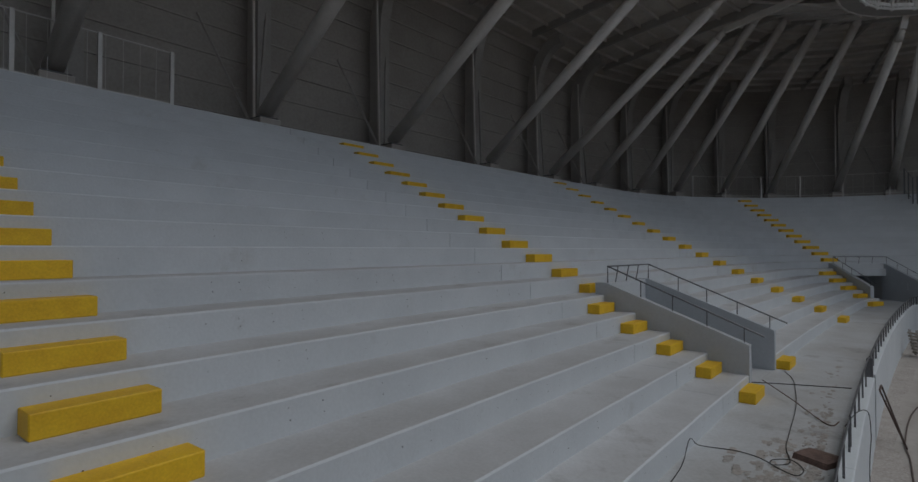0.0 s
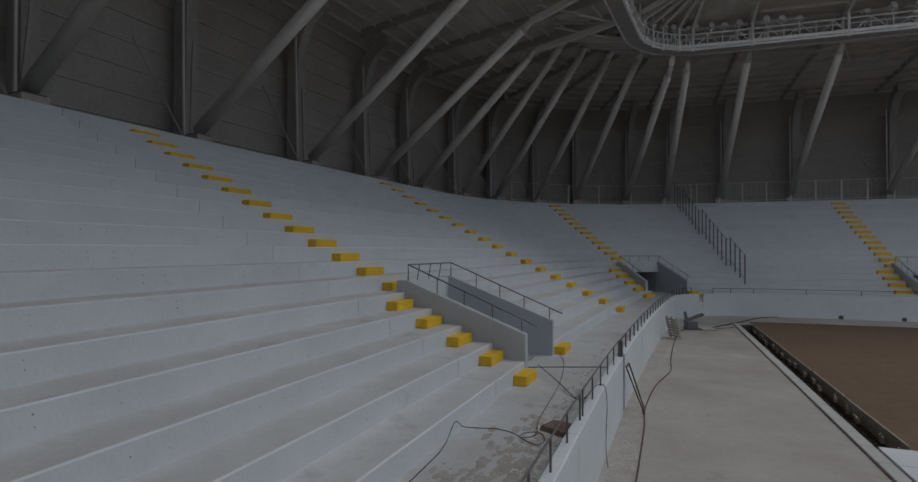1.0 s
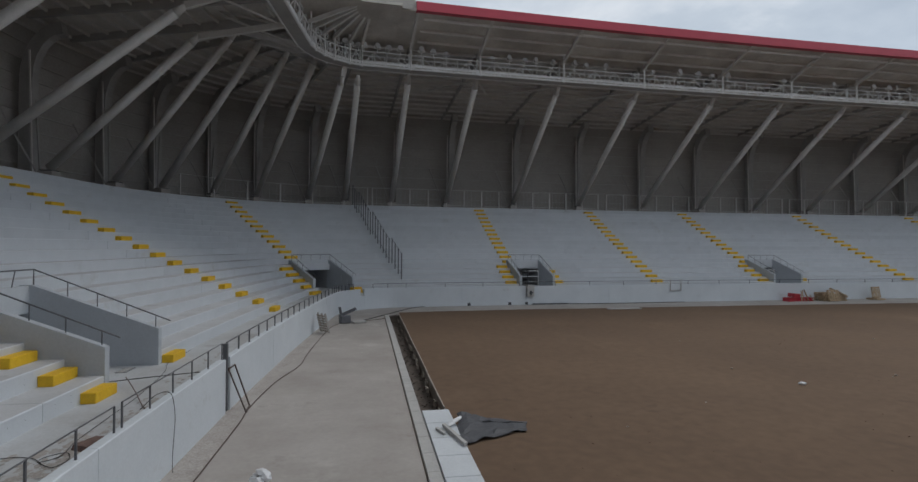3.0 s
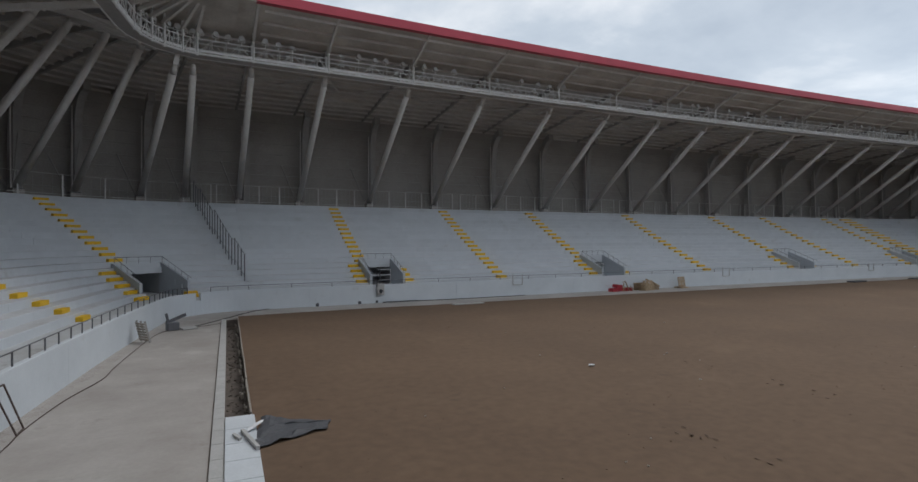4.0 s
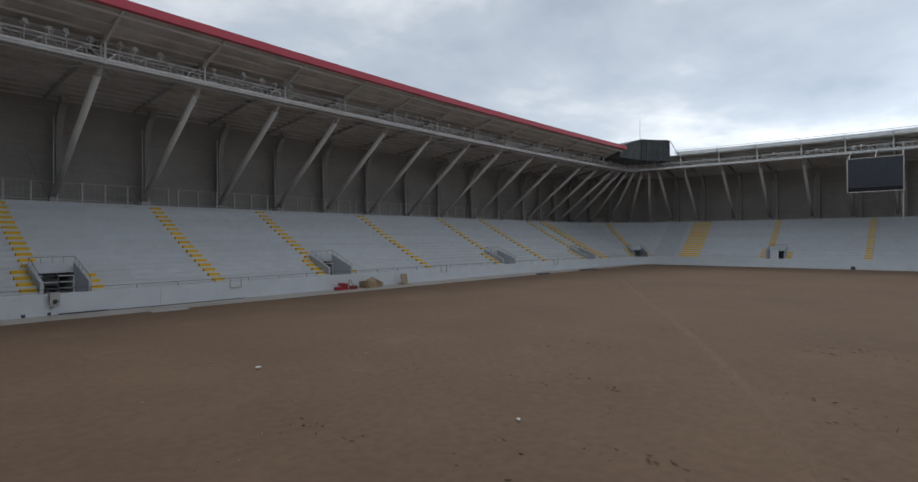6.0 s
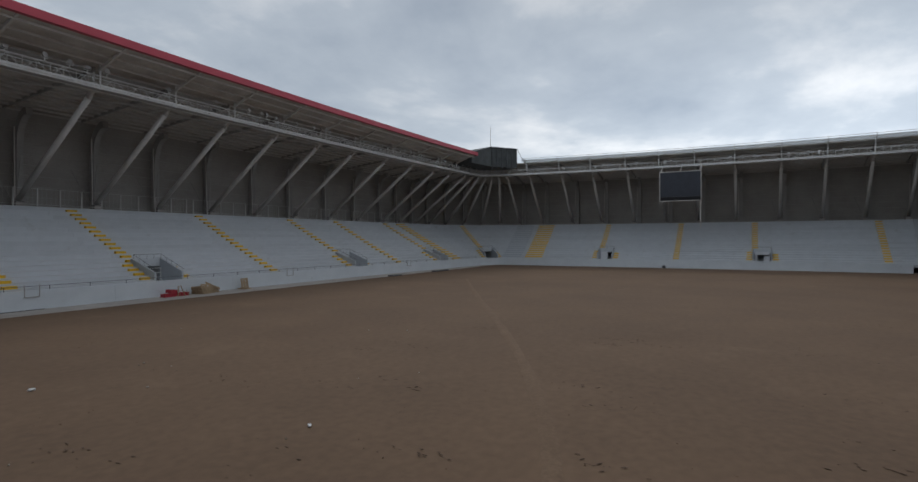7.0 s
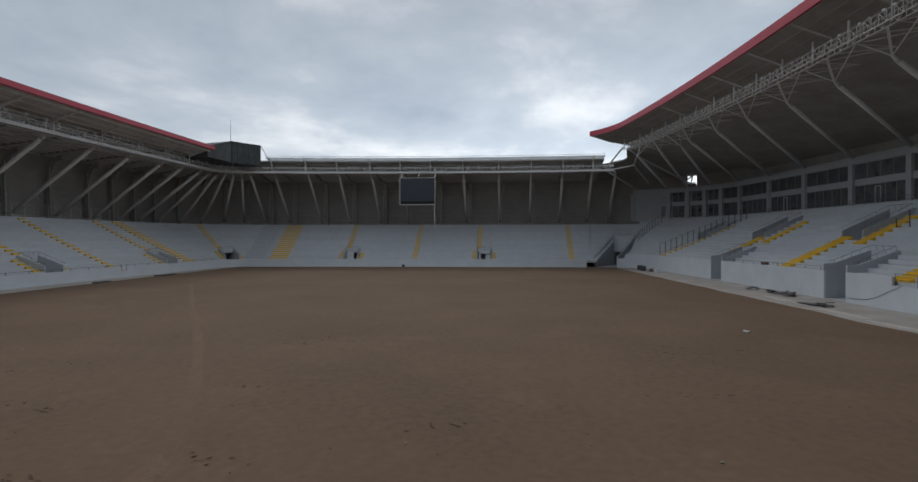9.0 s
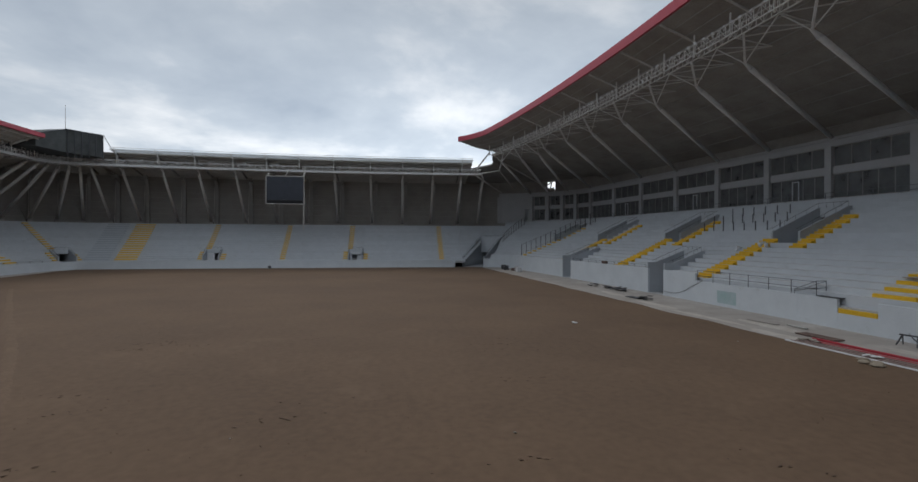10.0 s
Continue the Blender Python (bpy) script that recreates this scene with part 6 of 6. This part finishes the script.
# a wooden board across the broad stair, and a cable stand
ob = Geo().box((-0.9, -0.5, 0), (0.9, 0.5, 0.07), bevel=0.02).done("board", M["gravel"])
ob.matrix_basis = ROWS.frame_at(wr(40.2), 1.9, zr(3, Z0M) + 0.02)
tagged(ob, "flat weathered wooden board laid on the stair", "board")
cable("cable", [(39.0, -45.3, 1.85), (39.0, -45.1, 1.0), (38.6, -45.0, 0.3), (38.0, -44.9, 0.1), (37.2, -44.7, 0.5), (36.6, -44.8, 1.5)], 0.03, "rubber", "dark blue cable hanging over the main stand wall")
sawhorse = empty("trestle", "dark steel trestle standing on the apron", "trestle", m=pose(37.9, -44.0, 0, 0, 0, 10))
for a, b in (((-0.5, -0.3, 0), (-0.35, 0, 0.55)), ((-0.5, 0.3, 0), (-0.35, 0, 0.55)), ((0.5, -0.3, 0), (0.35, 0, 0.55)), ((0.5, 0.3, 0), (0.35, 0, 0.55))):
    Geo().bar(a, b, 0.06).done("leg", M["darksteel"], sawhorse)
Geo().bar((-0.5, 0, 0.55), (0.5, 0, 0.55), 0.08).done("top_bar", M["darksteel"], sawhorse)


sill = Geo().box((-1.35, -0.2, 1.004), (1.35, 0.0, 1.3), bevel=0.015).done("sill_step", M["yellow"])
sill.matrix_basis = WALL.frame_at((w_dip0 + w_dip1) / 2, 0.204, 0)
tagged(sill, "yellow painted lowest step in the wall's dip", "step")
# railings of the main stand wall
def main_rails():
    a, b = WALL.w_of(87.0, -45.4, 0), WALL.w_of(67.5, -45.4, 0)
    rail_run(WALL, a, b, 0.1, 2.6, 0.35, 2.2, "railing", "thin grey steel railing on the main stand wall")
    a, b = WALL.w_of(58.4, -45.4, 0), WALL.w_of(45.2, -45.2, 0)
    rail_run(WALL, a, b, 0.1, 1.9, 0.95, 2.2, "railing", "thin grey steel railing on the low main stand wall")
    # the railing turns down beside a small landing
    top = empty("landing_rail", "sloping grey steel guard rail beside a small landing", "railing", m=WALL.frame_at(b, 0.05, 1.9))
    for y in (0.0, 0.75):
        for hh in (0.0, -0.45):
            Geo().tube([(0.05, y, 1.0 + hh), (-1.85, y, 0.30 + 0.6 * hh * 0.4)], 0.022, 6).done("rail", M["rail"], top)
        Geo().tube([(0.05, y, -0.02 if y else -0.1), (0.05, y, 1.0)], 0.025, 6).done("post", M["rail"], top)
    Geo().tube([(0.05, 0.0, 1.0), (0.05, 0.75, 1.0)], 0.022, 6).done("rail", M["rail"], top)
    Geo().tube([(-1.85, 0.0, -0.01), (-1.85, 0.0, 0.30), (-1.85, 0.75, 0.30), (-1.85, 0.75, -0.01)], 0.022, 6).done("rail", M["rail"], top)
    Geo().box((-1.8, 0.0, -0.005), (0.1, 0.7, 0.03)).done("landing_slab", M["vompaint"], top)
    # Dark sheet painted in place of the shaded recess of a stair.
    sheet = Geo().box((0.12, 0.02, 0.0), (1.95, 0.5, 0.05), bevel=0.015).done("membrane_roll", M["film"])
    sheet.matrix_basis = WALL.frame_at(b, -0.05, 1.902)
    tagged(sheet, "dark sheet standing in for a stair recess", "membrane")


main_rails()
# red heap of sacks on the main wall
ob = Geo().box((-0.55, -0.2, 0), (0.55, 0.2, 0.34), bevel=0.07).done("sack", M["rust"])
ob.matrix_basis = WALL.frame_at(WALL.w_of(77.5, -45.4, 0), 0.2, 2.6)
tagged(ob, "brown red sack lying on the wall top", "sack")

# ---- pale stones and scraps on the earth ----
STONES = [(25.1, 14.9), (26.5, 20.5), (30.4, 11.4), (28.0, 9.2), (21.2, 4.4), (20.9, 4.75), (30.25, 13.0), (21.3, 11.0), (32.4, 3.2), (41.3, 9.4), (41.8, 7.0), (34.2, 1.6), (36.7, 19.7), (29.9, 12.8), (18.0, 9.4), (42.3, 7.4), (26.6, 1.05), (22.4, 5.6), (29.1, -19.5), (47.9, -29.1), (30.0, -11.5), (40.4, -35.6)]
SR = random.Random(4)
M["dent_dark"] = material("shaded_dent_earth", (0.118, 0.076, 0.049), 0.95, scale=3, vary=0.15, fine=12, bump=0.2)
for i, (x, y) in enumerate(STONES):
    g = Geo()
    blob(g, (0, 0, 0.02), 0.035 if i % 3 else 0.055, SR, 0.5)
    ob = g.done("stone", M["gravel"])
    ob.location = (x, y, 0.02)
    tagged(ob, "small pale stone lying on the bare earth", "stone", "stones on the earth")
for x, y, r in ((25.85, 12.4, 0.14), (27.57, 1.16, 0.10), (48.0, -29.2, 0.18)):
    g = Geo()
    for i in range(4):
        blob(g, (SR.uniform(-r, r), SR.uniform(-r * 0.5, r * 0.5), 0.06), r * 0.55, SR, 0.6)
    ob = g.done("paper_scrap", M["white"])
    ob.location = (x, y, 0.01)
    tagged(ob, "crumpled pale scrap lying on the bare earth", "scrap", "scraps on the earth")
g = Geo()
for i in range(1500):
    x, y = SR.uniform(14, 60), SR.uniform(-36, 34)
    blob(g, (x, y, 0.012), SR.uniform(0.012, 0.035), SR, 0.45)
# Dark flakes put the shade of shallow dents into the colour.
dents = Geo()
for i in range(30):
    cx, cy0, turn = SR.uniform(19, 46), SR.uniform(-30, 14), SR.uniform(-0.5, 0.5)
    for j in range(SR.randint(4, 14)):
        a = SR.gauss(0, 0.5)
        q = pose(cx + a * math.sin(turn) + SR.gauss(0, 0.22), cy0 + a * math.cos(turn) * 1.6, 0.033, 0, 0, math.degrees(turn) + SR.uniform(-25, 25))
        part_g = Geo()
        blob(part_g, (0, 0, 0), SR.uniform(0.022, 0.055), SR, 0.18)
        dents.add([q @ Vector((v[0] * 0.55, v[1] * 1.9, v[2])) for v in part_g.v], part_g.f)
tagged(dents.done("earth_dent_marks", M["dent_dark"]), "dark flat flakes painting shaded dents in the earth", "clumps", kind="stuff")
tagged(g.done("earth_clods", M["earth"]), "loose clods and small stones over the earth", "clods", kind="stuff")


def tyre_track():
    """A faint pale wheel track curving over the earth."""
    c = spline([(80.0, 22.5, 0), (72.7, 18.4, 0), (57.8, 9.9, 0), (47.0, 3.6, 0), (40.7, 0.1, 0), (36.5, -2.1, 0), (32.9, -3.8, 0), (30.4, -4.9, 0), (27.4, -6.0, 0), (22.0, -7.6, 0), (18.0, -8.6, 0)], 14)
    rows = []
    for i, p in enumerate(c):
        d = (c[min(i + 1, len(c) - 1)] - c[max(i - 1, 0)]).normalized()
        u = Vector((-d.y, d.x, 0))
        wd = 0.22 + 0.1 * noise.noise((i * 0.7, 2, 0))
        rows.append([p + u * wd * s + Vector((0, 0, 0.047 if abs(s) < 0.9 else 0.0)) for s in (-1.3, -0.6, 0, 0.6, 1.3)])
    tagged(Geo().grid(rows).done("tyre_track", M["track"], smooth=True), "faint pale wheel track over the earth", "wheel track", kind="structure")


M["track"] = material("dry_earth", (0.174, 0.113, 0.072), 0.95, scale=0.8, vary=0.14, fine=9, bump=0.1, tint=(0.150, 0.096, 0.060))
tyre_track()

# yellow block behind the gap in the corner wall, and a patch of other paint on the main wall
nb = empty("aisle_stair", "yellow painted half-steps behind the gap in the wall", "aisle steps", "aisles up the terraces", m=WALL.frame_at(w_notch, 0.0, 0.95))
for i in range(2):
    Geo().box((-0.42, 0.22 + 0.36 * i, 0.232 + 0.2 * i), (0.42, 0.56 + 0.36 * i, 0.43 + 0.2 * i), bevel=0.012).done("aisle_step", M["yellow"], nb)
M["teal"] = material("pale_teal_patch", (0.36, 0.50, 0.50), 0.75, scale=1.5, vary=0.06, fine=18, bump=0.08, tint=(0.45, 0.54, 0.56))
wp = WALL.w_of(54.3, -45.4, 0)
ob = Geo().box((-1.2, -0.006, 0.25), (1.2, -0.002, 1.3)).done("paint_patch", M["teal"])
ob.matrix_basis = WALL.frame_at(wp, 0, 0)
tagged(ob, "patch of pale teal paint on the front wall", "paint patch", kind="structure")


# swept dirt and scraps at the foot of the near wall
def ground_patch(name, x, y, z, rx, ry, rot, mat, label, category, seed, lift=0.012):
    """A thin irregular spill, thicker in the middle."""
    n, rings = 36, 5
    rows = []
    for j in range(rings + 1):
        f = j / rings
        row = []
        for i in range(n + 1):
            an = 2 * math.pi * (i % n) / n
            c, s = math.cos(an), math.sin(an)
            k = 1 + 0.35 * noise.noise((c * 1.3, s * 1.3, seed)) + 0.22 * noise.noise((c * 3.5, s * 3.5, seed + 4))
            row.append((c * rx * f * k, s * ry * f * k, lift * (1 - f * f) * (0.7 + 0.5 * noise.noise((c * f * 3, s * f * 3, seed + 9))) + 0.002))
        rows.append(row)
    ob = Geo().grid(rows).done(name, M[mat], smooth=True)
    ob.matrix_basis = pose(x, y, z, 0, 0, rot)
    return tagged(ob, label, category, kind="structure")


M["dirt"] = material("brown_site_dirt", (0.29, 0.265, 0.24), 0.95, scale=2.5, vary=0.2, fine=30, bump=0.4, tint=(0.40, 0.385, 0.37))
M["dirtwet"] = material("damp_brown_dirt", (0.33, 0.30, 0.277), 0.95, scale=2.0, vary=0.2, fine=22, bump=0.3, tint=(0.41, 0.38, 0.355))
M["dust"] = material("pale_mortar_dust", (0.56, 0.53, 0.49), 0.95, scale=1.2, vary=0.1, fine=20, bump=0.2, tint=(0.46, 0.42, 0.385))
# The entry at (11.3, 31.75) is just a darker flat strip.
for x, y, z, rx, ry, rot, mat, seed in ((7.85, 9.2, -0.018, 0.3, 3.4, 0, "dirtwet", 24), (7.9, 14.5, -0.018, 0.28, 3.0, -4, "dirtwet", 25), (8.5, 20.5, -0.018, 0.26, 3.2, -6, "dirtwet", 26), (11.3, 31.75, -0.018, 1.5, 0.22, 6, "dirtwet", 27), (17.5, 37.2, -0.018, 3.4, 0.3, 8, "dirt", 28), (27.5, 37.7, -0.018, 4.5, 0.28, 2, "dirt", 29), (42.0, 37.8, -0.018, 5.0, 0.3, 1, "dirt", 30)):
    ground_patch("dirt_spill", x, y, z, rx, ry, rot, mat, "thin brown dirt and a darker strip along the apron edges", "dirt", seed, 0.01)
DR = random.Random(12)
# mottled dirt trodden into the walkway: many small thin flakes, thinning out along it
for mat, count, label in (("dirt", 230, "dark trodden dirt mottling the walkway concrete"), ("dirtwet", 170, "brown trodden dirt mottling the walkway concrete")):
    g = Geo()
    for i in range(count):
        y = 3.2 + min(11.5, DR.expovariate(0.42))
        x = 6.98 - min(1.5, abs(DR.gauss(0, 0.5 if y < 7.5 else 0.16)))
        r, h, ph = DR.uniform(0.025, 0.13) * (1.0 if y < 7.5 else 0.7), 0.002 + 0.00003 * i, DR.uniform(0, 9)
        rim = [(x + r * (0.7 + 0.55 * noise.noise((math.cos(a) * 1.6, math.sin(a) * 1.6, ph))) * math.cos(a), y + 1.7 * r * (0.7 + 0.55 * noise.noise((math.cos(a) * 1.6, math.sin(a) * 1.6, ph))) * math.sin(a), Z0 + h) for a in [math.pi * q / 7 for q in range(14)]]
        g.add(rim + [(x, y, Z0 + h + 0.004)], [(q, (q + 1) % 14, 14) for q in range(14)])
    tagged(g.done("trodden_dirt", M[mat]), label, "dirt", kind="stuff")
g = Geo()
for i in range(220):
    blob(g, (7.1 - abs(DR.gauss(0, 0.3)), DR.uniform(3.0, 7.6), Z0 + 0.01), DR.uniform(0.006, 0.016), DR, 0.5)
tagged(g.done("dirt_crumbs", M["dirt"]), "brown crumbs of dirt along the walkway edge", "crumbs", kind="stuff")
# pale mortar dust along the apron of the main stand
for i, (x, y, rx, ry) in enumerate(((40.5, -39.6, 4.5, 0.5), (49.5, -40.0, 4.0, 0.4), (45.0, -41.6, 3.0, 0.6), (57.0, -40.4, 3.4, 0.5), (35.5, -42.4, 2.2, 0.6), (66.0, -41.0, 3.0, 0.5))):
    ground_patch("mortar_dust", x, y, -0.018, rx, ry, 3 * math.sin(i * 2.1), "dust", "pale spill of mortar dust on the apron", "dust", 10 + i, 0.03)
wc = lambda x, z, o=-0.03: tuple(WALL.at(WALL.w_of(x, -45.4, 0), o, z))
cable("cable", [wc(57.7, 2.0, 0.1), wc(57.8, 1.85), wc(59.0, 1.35), wc(60.4, 0.75), wc(61.8, 0.45), wc(63.6, 0.4)], 0.016, "rubber", "dark cable hanging in a curve over the main stand wall")
for k, x in ((7, 58.1), (7, 57.5), (6, 60.0)):
    g = Geo()
    for i in range(4):
        blob(g, (DR.uniform(-0.15, 0.15), DR.uniform(-0.1, 0.1), 0.12 + 0.1 * i), 0.2, DR, 0.9)
    ob = g.done("cement_bag", M["white"])
    ob.matrix_basis = ROWS.frame_at(wr(x), (k - 0.5) * TREAD, zr(k, Z0M))
    tagged(ob, "crumpled white bag lying on the terrace step", "bag", "bags on the terrace")

# pale hoses hanging down the far terrace
def far_hose(y, k0, drift, label):
    pts = [ROWS.at(wf(y + drift * (NROW - k) / NROW), (k - 1) * TREAD - 0.03, zr(k) + 0.05) for k in range(k0, NROW + 1)]
    cable("hose", pts, 0.05, "white", label, "hose")


far_hose(-12.2, 10, 0.4, "pale hose hanging down the far terrace rows")
far_hose(-36.3, 5, 0.9, "long pale hose hanging down the far terrace rows")
drum = empty("cable_drum", "small dark cable drum at the far pitch edge", "cable drum", m=pose(118.9, 1.9, 0.0, 0, 0, 20) @ Matrix.Diagonal((0.7, 0.7, 0.7, 1)))
Geo().tube([(-0.35, 0, 0.4), (-0.28, 0, 0.4)], 0.4, 14).done("flange", M["darksteel"], drum)
Geo().tube([(0.28, 0, 0.4), (0.35, 0, 0.4)], 0.4, 14).done("flange", M["darksteel"], drum)
Geo().tube([(-0.28, 0, 0.4), (0.28, 0, 0.4)], 0.26, 12).done("core", M["rubber"], drum)

# a slatted plate standing in for a small flat thing before the near passage
grate = empty("floor_drain", "small grey slatted plate lying before the terrace passage", "drain", m=pose(5.0, 12.6, Z0))
Geo().box((-0.14, -0.3, 0.001), (0.14, 0.3, 0.008)).done("frame", M["rail"], grate)
bar_mesh = Geo().box((-0.11, -0.012, 0.009), (0.11, 0.012, 0.016)).mesh("bar", M["steel"])
for i in range(10):
    share("bar", bar_mesh, Matrix.Translation((0, -0.26 + 0.058 * i, 0)), grate)

# dark drilled anchor holes along the nearest risers
HR = random.Random(33)
holes_geo = Geo()
for k in range(1, 10):
    for i in range(34):
        w = wn(-2.2) + 0.46 * i + HR.uniform(-0.05, 0.05)
        if HR.random() < 0.35 or any(a - 0.1 < w < b + 0.1 for a, b in holes(k)):
            continue
        for dx, dz in ((0.0, -0.12), (0.02, -0.24)) if HR.random() < 0.6 else ((0.0, -0.17),):
            m = ROWS.frame_at(w + dx, (k - 1) * TREAD, zr(k) + dz + HR.uniform(-0.015, 0.015))
            r = HR.uniform(0.006, 0.010)
            holes_geo.add([m @ Vector((r * math.cos(a), -0.0025, r * math.sin(a))) for a in (0, 1.05, 2.1, 3.15, 4.2, 5.25)] + [m @ Vector((0, -0.0045, 0))], [(j, (j + 1) % 6, 6) for j in range(6)])
tagged(holes_geo.done("anchor_holes", M["dark"]), "small dark anchor holes drilled in the risers", "anchor holes", kind="stuff")
